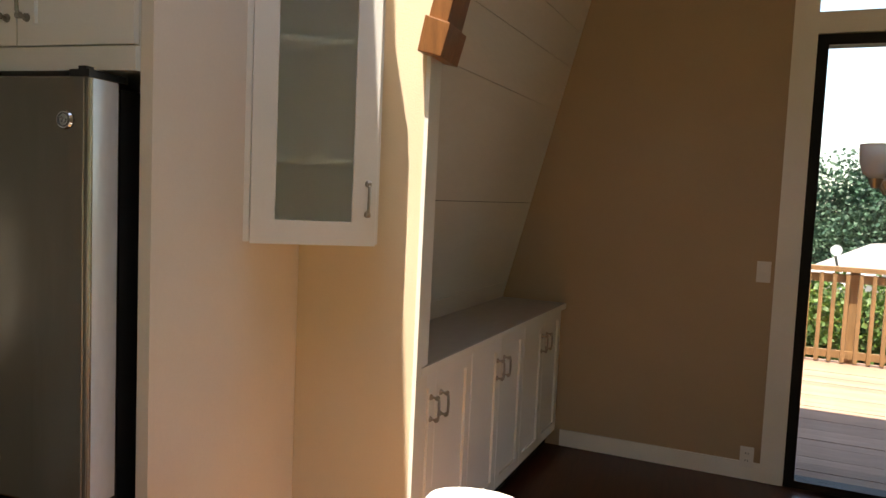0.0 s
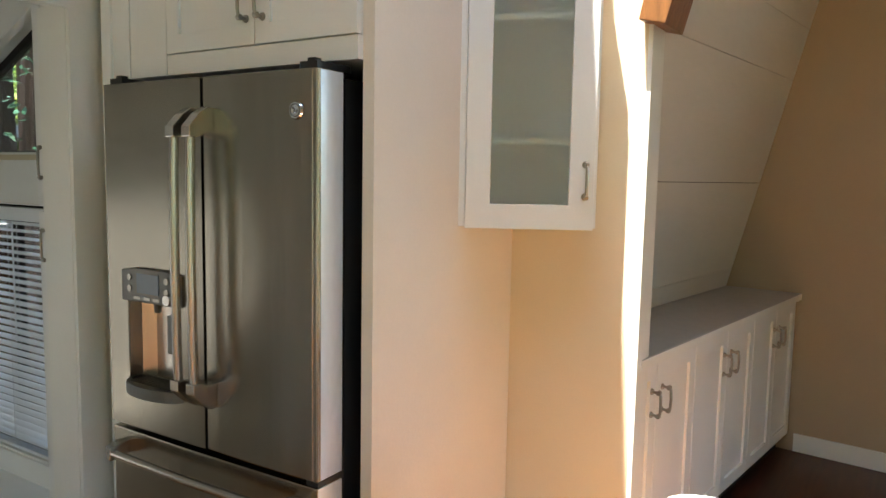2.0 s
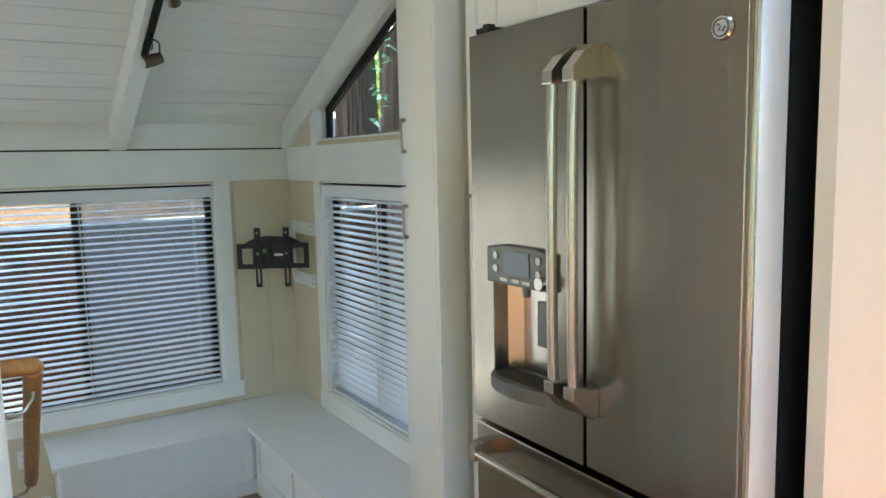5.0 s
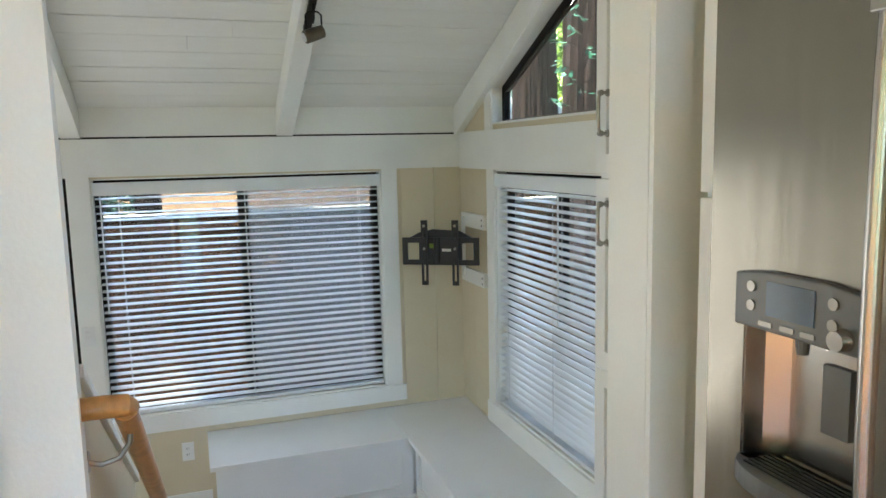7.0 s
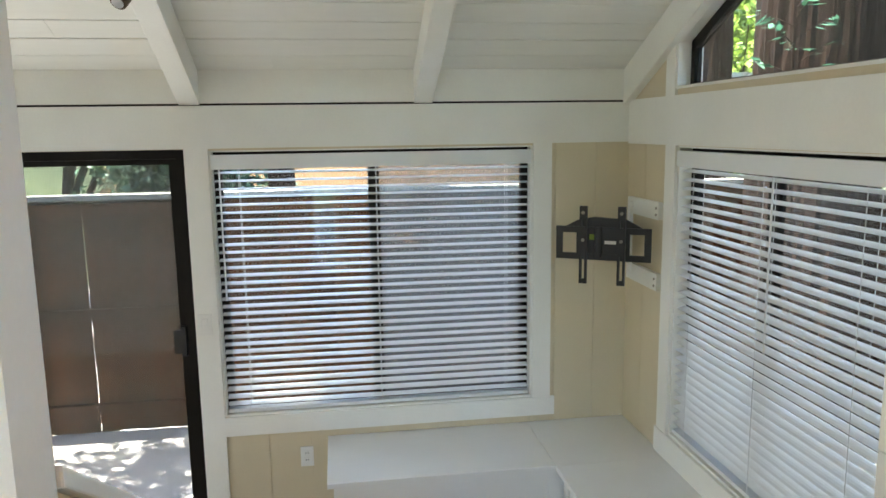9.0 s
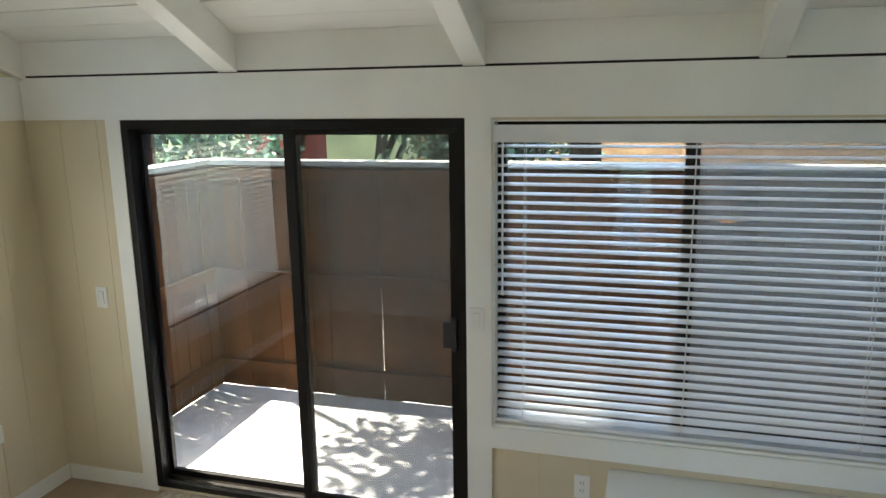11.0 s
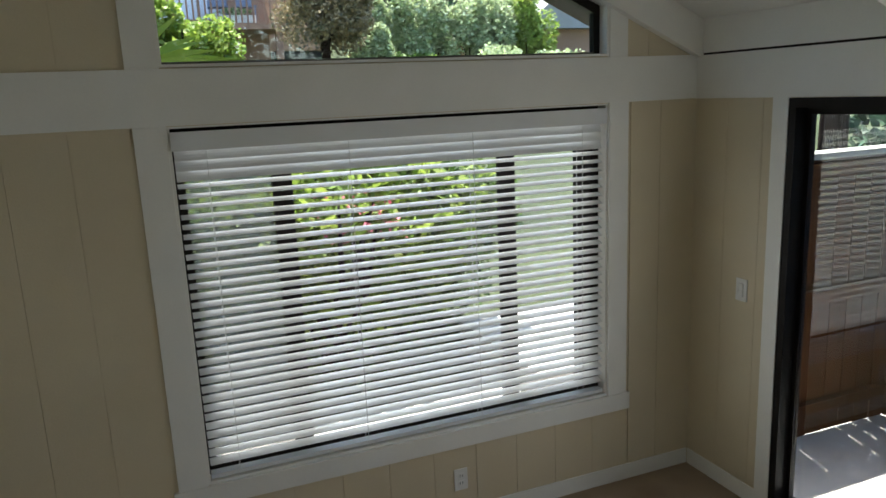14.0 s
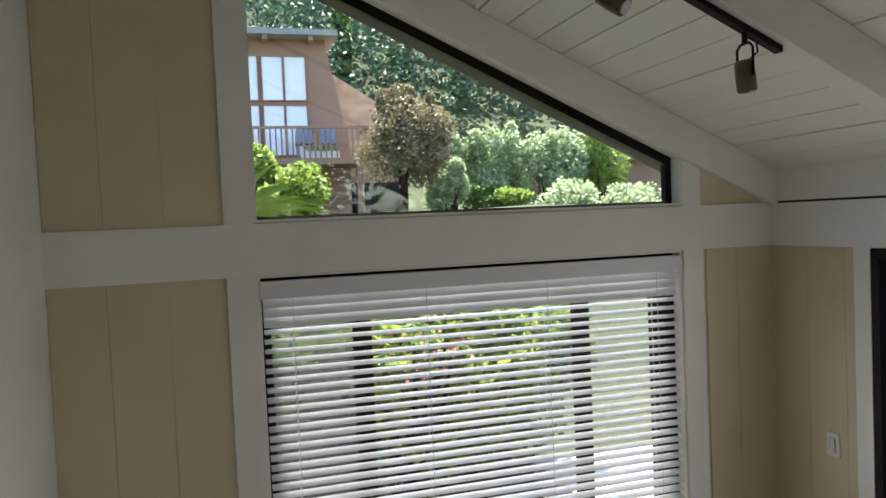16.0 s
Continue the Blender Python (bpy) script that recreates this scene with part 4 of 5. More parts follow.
m = Matrix.Translation((-4.192, 1.62, ZF + 0.1)) @ Matrix.Rotation(radians(90), 4, "Z")
f1 = shaker(1.15, 0.345, 0.018, 0.06, 0.016)
f1.transform(m)
bench("bench", (-4.46, 2.3, ZF), "white built-in bench under the patio window", (XW + 0.007, -4.21, 1.63, 3.328, ZF, -0.326), ((XW + 0.007, -4.16, 1.59, 2.741), (XW + 0.007, -4.16, 2.743, 3.328)), (f1,), (-4.21, -4.188, 1.622, 2.79, ZF, ZF + 0.1))
fr = []
for a, w in ((-4.168, 0.60), (-3.563, 0.70), (-2.858, 0.77)):
    f = shaker(w, 0.345, 0.018, 0.06, 0.016)
    f.transform(Matrix.Translation((a - 0.018, 2.792, ZF + 0.1)))
    fr.append(f)
bench("bench", (-3.1, 3.05, ZF), "white built-in bench under the side window with a lift-up seat", (-4.208, -2.08, 2.81, 3.328, ZF, -0.326), ((-4.158, -3.302, 2.742, 3.328), (-3.30, -2.08, 2.742, 3.328)), fr, (-4.186, -2.08, 2.788, 2.81, ZF, ZF + 0.1))

c = thing("pantry_cabinet", (-1.89, 3.05, ZF), "tall white shaker pantry cabinet at the end of the bench", "cabinet")
part("body", boxes((-2.076, -1.702, 2.806, 3.31, ZF, 2.42)), M_CAB, c)
up = cab_door(c, -2.074, -1.704, 1.345, 2.40, 2.785, (-2.006, 1.523))
lo = part("door", shaker(0.37, 0.60) , M_CAB, c, bevel=0.0015, turn=Matrix.Translation((-2.074, 2.785, 0.725)))
part("handle", bow_handle(), M_NICKEL, lo, "bowed nickel pull", smooth=True, turn=Matrix.Translation((-2.006, 2.785, 1.19)))
cab_door(c, -2.074, -1.704, -0.27, 0.723, 2.785)

# ---- den: empty television bracket ----
tv = thing("tv_bracket", (-4.62, 3.33, 0.79), "black swivel television bracket with no screen, on white boards", "bracket")
TVM = Matrix.Translation((-4.43, 3.065, 0.79)) @ Matrix.Rotation(radians(58), 4, "Z")
bm = boxes((-0.25, 0.25, 0, 0.012, 0.055, 0.088), (-0.25, 0.25, 0, 0.012, -0.088, -0.055), (-0.25, -0.215, 0, 0.012, -0.055, 0.055), (0.215, 0.25, 0, 0.012, -0.055, 0.055), (-0.14, 0.14, 0.002, 0.014, -0.055, 0.055))
part("plate", bm, M_BLACK, tv, turn=TVM)
part("hood", prisms(([(-0.2, 0.088), (0.2, 0.088), (0.12, 0.13), (-0.05, 0.14), (-0.14, 0.12)], "y", 0.012, 0.03)), M_BLACK, tv, turn=TVM)
for u in (-0.10, 0.10):
    st = part("strip", boxes((u - 0.02, u - 0.008, -0.02, 0.0, -0.215, 0.2), (u + 0.008, u + 0.02, -0.02, 0.0, -0.215, 0.2), (u - 0.008, u + 0.008, -0.02, -0.004, 0.13, 0.2), (u - 0.008, u + 0.008, -0.02, -0.004, -0.06, 0.09), (u - 0.008, u + 0.008, -0.02, -0.004, -0.215, -0.19)), M_BLACK, tv, turn=TVM)
    for zb in (0.165, 0.02):
        part("bolt", tubes(([(u, -0.022, zb), (u, -0.028, zb)], 0.009, 10)), M_NICKEL, st, turn=TVM)
part("sticker", boxes((-0.07, -0.045, -0.001, 0.0018, 0.02, 0.05)), M_LEAF_LIGHT, tv, "small yellow-green sticker", turn=TVM)
part("label_sticker", boxes((0.01, 0.07, -0.001, 0.0018, 0.0, 0.018)), M_WHITE, tv, "small white printed sticker", turn=TVM)
part("pivot", tubes(([(-4.45, 3.05, 0.72), (-4.45, 3.05, 0.88)], 0.022, 12)), M_BLACK, tv, turn=None)
part("arm", boxes((-4.56, -4.44, 3.05, 3.085, 0.745, 0.785), (-4.60, -4.56, 3.05, 3.30, 0.815, 0.85)), M_BLACK, tv, bevel=0.004)
part("wall_plate", boxes((-4.64, -4.60, 3.285, 3.302, 0.60, 0.99)), M_TRIM, tv, bevel=0.003)
for z in (0.60, 0.97):
    b = part("board", boxes((-4.68, -4.285, 3.303, 3.328, z - 0.045, z + 0.045)), M_TRIM, tv, "white painted mounting board", bevel=0.003)
    for zb in (z + 0.015, z - 0.02):
        part("screw", tubes(([(-4.31, 3.303, zb), (-4.31, 3.299, zb)], 0.007, 8)), M_NICKEL, b)


# ---- den: track lights under the beams ----
def track_light(y, at_x, group):
    t = thing("track_light", (-3.2, y, ceil_z(-3.2) - 0.175), "dark bronze track with swivel spotlights under a beam, off", "lamp", group)
    zt = lambda x: ceil_z(x) - 0.176  # noqa: E731
    part("track", prisms(([(-3.70, zt(-3.70) - 0.02), (-2.3, zt(-2.3) - 0.02), (-2.3, zt(-2.3)), (-3.70, zt(-3.70))], "y", y - 0.018, y + 0.018)), M_BRONZE, t, bevel=0.002)
    for x, tilt, turn in at_x:
        z = zt(x) - 0.02
        s = part("spotlight", tubes(([(0, 0, 0.05), (0, 0, 0.045), (0, 0, 0.0), (0, 0, -0.045), (0, 0, -0.05)], [0.018, 0.028, 0.031, 0.031, 0.026], 16)), M_OLDBRONZE, t, "brushed metal spotlight head", smooth=True, turn=Matrix.Translation((x, y, z - 0.135)) @ Matrix.Rotation(radians(turn), 4, "Z") @ Matrix.Rotation(radians(tilt), 4, "Y"))
        part("lamp_face", tubes(([(0, 0, -0.049), (0, 0, -0.052)], 0.022, 14)), M_SHADE, s, turn=Matrix.Translation((x, y, z - 0.135)) @ Matrix.Rotation(radians(turn), 4, "Z") @ Matrix.Rotation(radians(tilt), 4, "Y"))
        part("yoke", tubes(([(x, y, z), (x, y, z - 0.035)], 0.009, 8), ([(x, y - 0.036, z - 0.14), (x, y - 0.036, z - 0.05), (x, y - 0.02, z - 0.035), (x, y + 0.02, z - 0.035), (x, y + 0.036, z - 0.05), (x, y + 0.036, z - 0.14)], 0.0045, 6)), M_BRONZE, s)
        part("cord", tubes(([(x, y, z - 0.01), (x - 0.035, y + 0.01, z - 0.03), (x - 0.04, y + 0.01, z - 0.06), (x - 0.015, y, z - 0.085)], 0.0035, 6)), M_BLACK, s)


track_light(2.165, ((-3.50, 70, 100), (-3.02, 50, -30)), "den track lights")
track_light(0.957, ((-3.66, 50, 160), (-3.15, 40, 20)), "den track lights")
track_light(-0.267, ((-3.57, 15, 30), (-3.11, 55, -60)), "den track lights")


# ---- den: blinds ----
def blind(side, win, tilt, label, wand=None, top_closed=0, step=0.0425):
    a0, a1, z0, z1 = win
    a0, a1, z0 = a0 + 0.014, a1 - 0.014, z0 + 0.014
    deep = 0.036
    mid = {"W": (XW - deep, (a0 + a1) / 2, z0), "S": ((a0 + a1) / 2, YS - deep, z0), "N": ((a0 + a1) / 2, YN + deep, z0)}[side]
    turn = {"W": 90, "S": 180, "N": 0}[side]
    b = thing("window_blind", mid, label, "blind", "den window blinds")
    part("valance", boxes(on(side, a0 - 0.003, a1 + 0.003, -0.014, 0.004, z1 - 0.098, z1 - 0.022), on(side, a0, a1, 0.006, 0.06, z1 - 0.07, z1 - 0.024)), M_SLAT, b, "white valance", bevel=0.003)
    part("bottom_rail", boxes(on(side, a0 + 0.004, a1 - 0.004, deep - 0.025, deep + 0.025, z0 + 0.004, z0 + 0.022)), M_SLAT, b, "white bottom rail", bevel=0.004)
    length = a1 - a0 - 0.01
    bm = bmesh.new()
    w = 0.025
    sec = [(-w, 0.0), (-w * 0.5, 0.0022), (0, 0.003), (w * 0.5, 0.0022), (w, 0.0), (w * 0.5, -0.0005), (0, 0.0002), (-w * 0.5, -0.0005)]
    prism(bm, sec, "x", -length / 2, length / 2)
    me = mesh_of("slat", bm, M_SLAT)
    z, k = z1 - 0.118, 0
    rng = random.Random(int(a1 * 100))
    while z > z0 + 0.04:
        ang = 62 if k < top_closed else tilt + rng.uniform(-2, 2)
        piece("slat", me, Matrix.Translation((0, 0, z - z0)) @ Matrix.Rotation(radians(turn), 4, "Z") @ Matrix.Rotation(radians(ang), 4, "X") @ Matrix.Rotation(radians(rng.uniform(-0.08, 0.08)), 4, "Y"), b)
        z -= step
        k += 1
    n = 4 if length > 1.9 else 3
    for k in range(n):
        a = a0 + 0.13 + (a1 - a0 - 0.26) * k / (n - 1)
        part("ladder_cord", boxes(on(side, a - 0.0012, a + 0.0012, deep - 0.0275, deep - 0.026, z0 + 0.02, z1 - 0.09), on(side, a - 0.0012, a + 0.0012, deep + 0.026, deep + 0.0275, z0 + 0.02, z1 - 0.09)), M_SLAT, b)
    if wand:
        p0 = on(side, wand, wand, -0.006, -0.006, 0, 0)
        part("tilt_wand", tubes(([(p0[0], p0[2], z1 - 0.10), (p0[0], p0[2], z1 - 0.80)], 0.0045, 6)), M_SLAT, b, "white tilt wand")
    return b


blind("W", WIN_W, 10, "white slatted blind, open, on the patio window", wand=1.085)
blind("S", WIN_S, 16, "white slatted blind, half open, on the garden window", top_closed=3)
blind("N", WIN_N, 11, "white slatted blind, half open, on the bench window", wand=-3.35)


# ---- outdoors ----
def ground_z(x, y):
    z = -0.88
    if y < -3:
        z += 2.55 * min(1, (-3 - y) / 5.5) ** 0.8
    if y < -19:
        z += 0.55 * (-19 - y) if y > -60 else 22.5
    if y > 6.5:
        z -= 5.5 * min(1, (y - 6.5) / 14)
    if x < -14:
        z += min(6, 0.3 * (-14 - x))
    return z


def steps(*spans):
    out = []
    for a, b, n in spans:
        out += [a + (b - a) * k / n for k in range(n)]
    return out + [spans[-1][1]]


gx = steps((-900, -60, 6), (-60, -14, 12), (-14, 12, 26), (12, 900, 8))
gy = steps((-900, -70, 6), (-70, -18, 24), (-18, 6, 32), (6, 22, 16), (22, 900, 8))
bm = bmesh.new()
grid = [[bm.verts.new((x, y, ground_z(x, y) + (0.12 * noise.noise((x * 0.3, y * 0.3, 0)) if abs(x) + abs(y) > 14 else 0))) for x in gx] for y in gy]
for j in range(len(gy) - 1):
    for i in range(len(gx) - 1):
        bm.faces.new((grid[j][i], grid[j][i + 1], grid[j + 1][i + 1], grid[j + 1][i]))
setting("ground", bm, M_SOIL, "garden earth and hillside round the house", "ground")
setting("patio", boxes((-7.1, -4.87, -1.62, 5.3, -1.0, -0.86)), M_CONCRETE, "pale concrete patio inside the fence", "pavement")
setting("garden_path", boxes((-7.5, -4.2, -3.6, -2.3, -0.95, -0.40), (-5.0, -1.0, -2.75, -1.75, -0.95, -0.6)), M_CONCRETE, "pale garden path outside the window", "pavement")

# Added pale slab: catches sun so the fence gaps read bright.
setting("fence_gap_backing", boxes((-12.0, -6.62, -3.6, 5.2, -1.0, -0.80)), M_CONCRETE, "pale slab added behind the patio fence to brighten its gaps", "pavement")


def fence(name, x0, y0, x1, y1, z0, z1, label, side):
    """Upright boards with small gaps on three rails, and a cap board."""
    f = thing(name, ((x0 + x1) / 2, (y0 + y1) / 2, z0), label, "fence")
    d = Vector((x1 - x0, y1 - y0, 0))
    length = d.length
    rot = Matrix.Translation((x0, y0, 0)) @ Matrix.Rotation(math.atan2(d.y, d.x), 4, "Z")
    rng = random.Random(int(length * 97))
    w = 0.14
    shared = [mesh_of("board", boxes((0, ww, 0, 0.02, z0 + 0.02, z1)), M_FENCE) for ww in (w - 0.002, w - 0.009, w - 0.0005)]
    base = Matrix.Translation(-PLACE[f])
    for k in range(int(length / w)):
        piece("board", shared[rng.choice((0, 1, 2, 1, 2)) if length < 3 or k * w > 4.2 else rng.choice((0, 2))], base @ rot @ Matrix.Translation((k * w, rng.uniform(-0.003, 0.003), rng.uniform(-0.01, 0.0))), f)
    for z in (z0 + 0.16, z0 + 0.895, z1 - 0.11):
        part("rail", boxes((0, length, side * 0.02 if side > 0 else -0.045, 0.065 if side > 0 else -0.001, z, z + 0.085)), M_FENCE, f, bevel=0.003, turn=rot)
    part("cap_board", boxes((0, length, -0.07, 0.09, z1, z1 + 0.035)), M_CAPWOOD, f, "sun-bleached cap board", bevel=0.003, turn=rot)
    for k in range(int(length / 1.9) + 1):
        part("post", boxes((k * 1.9, k * 1.9 + 0.09, -0.092 if side > 0 else 0.021, -0.001 if side > 0 else 0.11, z0 - 0.1, z1)), M_FENCE, f, turn=rot)
    return f


fence("fence", -6.43, 5.3, -6.43, -1.56, -0.86, 0.93, "weathered brown board fence at the end of the patio", 1)
fence("fence", -6.43, -1.58, -4.95, -1.58, -0.86, 0.93, "weathered brown board fence beside the patio door", 1)
fence("fence", -6.43, 5.35, -1.2, 5.35, -0.86, 0.90, "weathered brown board fence behind the bench window", -1)


def tree(name, at, label, trunk_r, trunk_h, centre, radii, n, size, material, seed, lumps=9, limbs=4):
    t = thing(name, at, label, "tree")
    rng = random.Random(seed)
    bm = bmesh.new()
    x, y, z = at
    tube(bm, [(x, y, z - 0.1), (x + rng.uniform(-0.05, 0.05), y, z + trunk_h * 0.5), (x + rng.uniform(-0.1, 0.1), y, z + trunk_h)], [trunk_r * 1.25, trunk_r, trunk_r * 0.7], 12)
    for _ in range(limbs):
        e = [centre[i] + radii[i] * rng.uniform(-0.6, 0.6) for i in range(3)]
        tube(bm, [(x, y, z + trunk_h * rng.uniform(0.6, 0.98)), ((x + e[0]) / 2, (y + e[1]) / 2, (z + trunk_h + e[2]) / 2 + 0.1), e], [trunk_r * 0.5, trunk_r * 0.3, trunk_r * 0.1], 6)
    part("trunk", bm, M_BARK, t, smooth=True)
    part("crown", crown(centre, radii, n, size, seed, lumps), material, t)
    return t


def shrub(name, label, centre, radii, n, size, material, seed, lumps=14, category="shrub", long=1.0):
    t = thing(name, (centre[0], centre[1], centre[2] - radii[2]), label, category)
    rng = random.Random(seed + 5)
    bm = bmesh.new()
    for _ in range(6):
        e = [centre[i] + radii[i] * rng.uniform(-0.6, 0.6) for i in range(3)]
        tube(bm, [(centre[0] + rng.uniform(-0.1, 0.1), centre[1], centre[2] - radii[2] - 0.25), e], [0.03, 0.008], 5)
    part("stems", bm, M_BARK, t)
    part("foliage", crown(centre, radii, n, size, seed, lumps, long), material, t)
    return t


# garden in front of the south window
shrub("shrub", "dense leafy garden shrub with pink flowers outside the window", (-3.3, -3.6, 0.2), (1.7, 0.5, 0.9), 15000, 0.045, M_LEAF, 11, 22, long=2.6)
shrub("shrub", "yellow-green leafy shrub outside the window", (-3.1, -3.2, 0.45), (1.5, 0.4, 0.62), 6500, 0.05, M_LEAF_LIGHT, 12, 18, long=3.0)
shrub("flowers", "pink blossoms on the garden shrub", (-3.2, -2.95, 0.62), (0.42, 0.15, 0.26), 130, 0.028, M_PETAL, 13, 8, "flower")
shrub("shrub", "light green leafy shrub reaching above the window", (-2.3, -4.4, 1.72), (0.55, 0.4, 0.55), 13000, 0.032, M_LEAF_LIGHT, 14, 14, long=1.6)
yu = thing("yucca", (-2.0, -3.5, 0.3), "spiky yucca with long pale green blades", "plant")
rng = random.Random(21)
for k in range(24):
    a, e = rng.uniform(0, 6.28), rng.uniform(0.0, 0.75)
    l = rng.uniform(0.45, 0.75)
    dirv = Vector((math.cos(a) * math.cos(e), math.sin(a) * math.cos(e), math.sin(e)))
    sidev = dirv.cross(Vector((0, 0, 1))).normalized() * 0.007
    p0 = Vector((-2.0, -3.5, 1.66))
    bm = bmesh.new()
    pts = [p0 - sidev, p0 + sidev, p0 + dirv * l * 0.6 + sidev + Vector((0, 0, -0.02)), p0 + dirv * l + Vector((0, 0, -0.10)), p0 + dirv * l * 0.6 - sidev + Vector((0, 0, -0.02))]
    vs = [bm.verts.new(p) for p in pts]
    low = [bm.verts.new(p - Vector((0, 0, 0.006))) for p in pts]
    bm.faces.new(vs)
    bm.faces.new(low[::-1])
    for i in range(5):
        bm.faces.new((vs[i], low[i], low[(i + 1) % 5], vs[(i + 1) % 5]))
    part("blade", bm, M_LEAF_LIGHT, yu)
part("stem", tubes(([(-2.0, -3.5, -0.7), (-2.0, -3.5, 1.67)], [0.07, 0.05], 8)), M_BARK, yu)

clipped = tree("clipped_tree", (-5.5, -13, 1.6), "round clipped tree with rusty tips and a pale trunk", 0.09, 0.9, (-5.68, -13, 3.15), (0.98, 0.9, 0.98), 30000, 0.06, M_LEAF_RUST, 31, 34)
for k, (x, z, r) in enumerate(((-5.2, 3.85, 0.34), (-5.62, 4.0, 0.36), (-6.15, 3.8, 0.42), (-6.3, 3.2, 0.4))):
    part("shoot_tips", crown((x, -12.9, z), (r * 0.8, r * 0.8, r), 2200, 0.055, 35 + k, 8), M_LEAF_RUST, clipped)
for k in range(6):
    x = -7.2 - 0.78 * k
    shrub("hedge", "tall pale green clipped hedge along the garden", (x, -15 + 0.2 * (k % 2), 2.75), (0.62, 0.6, 1.0 + 0.1 * (k % 3)), 5200, 0.07, M_LEAF_PALE if k < 5 else M_LEAF_LIGHT, 40 + k, 12, "hedge", long=1.5)
for k, x in enumerate((-7.3, -8.4)):
    shrub("shrub", "rounded pale green shrub beside the slope", (x, -9, 1.75), (0.62, 0.5, 0.42), 2200, 0.06, M_LEAF_PALE, 50 + k, 14)
shrub("shrub", "low bright grass clump under the hedge", (-8.3, -13.8, 1.95), (0.4, 0.3, 0.3), 600, 0.09, M_LEAF_LIGHT, 55, 8, long=2.5)

shrub("shrub", "dense upright shrub between the clipped tree and the hedge", (-6.75, -13.7, 2.35), (0.62, 0.4, 0.75), 6500, 0.06, M_LEAF_PALE, 56, 16, long=2.2)
shrub("shrub", "low dark shrub under the hedge", (-7.9, -14.2, 1.95), (1.0, 0.3, 0.45), 4000, 0.07, M_LEAF, 57, 16)

# brown house across the garden
h = thing("house", (-2.5, -19, 1.6), "brown stucco house with tall windows, a balcony and leaning sides", "house")
part("wall", prisms(([(2.5, 1.2), (-5.14, 1.2), (-5.14, 3.0), (-5.22, 3.1), (-4.62, 6.2), (2.5, 6.2)], "y", -23, -17)), M_STUCCO, h)
part("roof", boxes((-4.9, 2.8, -23.2, -16.5, 6.2, 6.34)), M_ROOF, h, "flat grey roof edge", bevel=0.01)
for k in range(4):
    part("rafter_tail", boxes((-4.3 + 1.1 * k, -4.18 + 1.1 * k, -16.95, -16.55, 6.08, 6.2)), M_STUCCO, h)
part("side_wing", prisms(([(-4.72, 5.48), (-6.6, 4.3), (-6.6, 2.6), (-5.1, 2.6)], "y", -22.5, -17.3)), M_SHINGLE, h, "cedar shingle side wing")
for k in range(15):
    z, top = 2.62 + 0.185 * k, 2.62 + 0.185 * k + 0.172
    edge = [max(-6.6, -4.72 - (5.48 - q) / 0.628) for q in (z, top)]
    near = [-4.74 - (5.48 - q) * 0.13 for q in (z, top)]
    if near[1] - edge[1] > 0.03:
        part("shingle_course", prisms(([(edge[0], z), (near[0], z), (near[1], top), (edge[1], top)], "y", -17.33, -17.29)), M_SHINGLE, h)
for x0, x1 in ((-4.13, -3.575), (-3.565, -3.03), (-2.96, -2.44), (-2.43, -1.91), (-1.85, -1.35)):
    for z0, z1 in ((4.66, 5.78), (3.30, 4.57)):
        w = part("window", boxes((x0, x0 + 0.025, -17, -16.94, z0, z1), (x1 - 0.025, x1, -17, -16.94, z0, z1), (x0 + 0.025, x1 - 0.025, -17, -16.94, z0, z0 + 0.025), (x0 + 0.025, x1 - 0.025, -17, -16.94, z1 - 0.025, z1)), M_STUCCO, h)
        part("curtain", boxes((x0 + 0.025, x1 - 0.025, -17, -16.975, z0 + 0.025, z1 - 0.025)), M_CURTAIN, w, "pale curtain behind the glass")
bal = part("balcony", boxes((-5.45, 0.5, -16.97, -15.7, 2.98, 3.12)), M_STUCCO, h, "timber balcony")
part("top_rail", boxes((-5.45, 0.5, -15.8, -15.72, 3.82, 3.88)), M_STUCCO, bal)
me = mesh_of("baluster", boxes((-0.018, 0.018, -0.018, 0.018, 3.12, 3.82)), M_STUCCO)
for k in range(46):
    piece("baluster", me, Matrix.Translation((-5.4 + 0.128 * k, -15.76, 0)) @ Matrix.Translation(-PLACE[bal]), bal)
part("side_rail", boxes((-5.45, -5.40, -16.97, -15.8, 3.82, 3.88), (-5.45, -5.41, -16.6, -16.55, 3.12, 3.82), (-5.45, -5.41, -16.2, -16.15, 3.12, 3.82)), M_STUCCO, bal)
part("post", boxes((-5.25, -5.1, -15.95, -15.8, 1.3, 2.98)), M_STUCCO, h)
# A near-black block gives the shade below the wing.
part("under_wing_shade", boxes((-6.5, -5.3, -18.5, -17.35, 1.3, 2.6)), M_GAP, h, "dark block standing in for the shade under the wing")
for x in (-4.55, -3.95):
    chr_ = thing("patio_chair", (x, -16.3, 3.12), "blue plastic chair on the balcony", "chair", "balcony chairs")
    part("seat", boxes((x - 0.22, x + 0.22, -16.5, -16.08, 3.5, 3.54)), M_PLASTICBLUE, chr_, bevel=0.01)
    part("backrest", prisms(([(x - 0.22, 3.54), (x + 0.22, 3.54), (x + 0.2, 3.88), (x + 0.1, 3.96), (x - 0.1, 3.96), (x - 0.2, 3.88)], "y", -16.54, -16.5)), M_PLASTICBLUE, chr_)
    for dx in (-0.2, 0.17):
        for dy in (-16.5, -16.12):
            part("leg", boxes((x + dx, x + dx + 0.03, dy, dy + 0.03, 3.12, 3.5)), M_PLASTICBLUE, chr_)
fl = thing("planter", (-4.25, -15.85, 3.12), "white planter box full of pale flowers on the balcony", "planter")
part("box", boxes((-4.7, -3.8, -16.02, -15.86, 3.12, 3.30)), M_WHITE, fl)
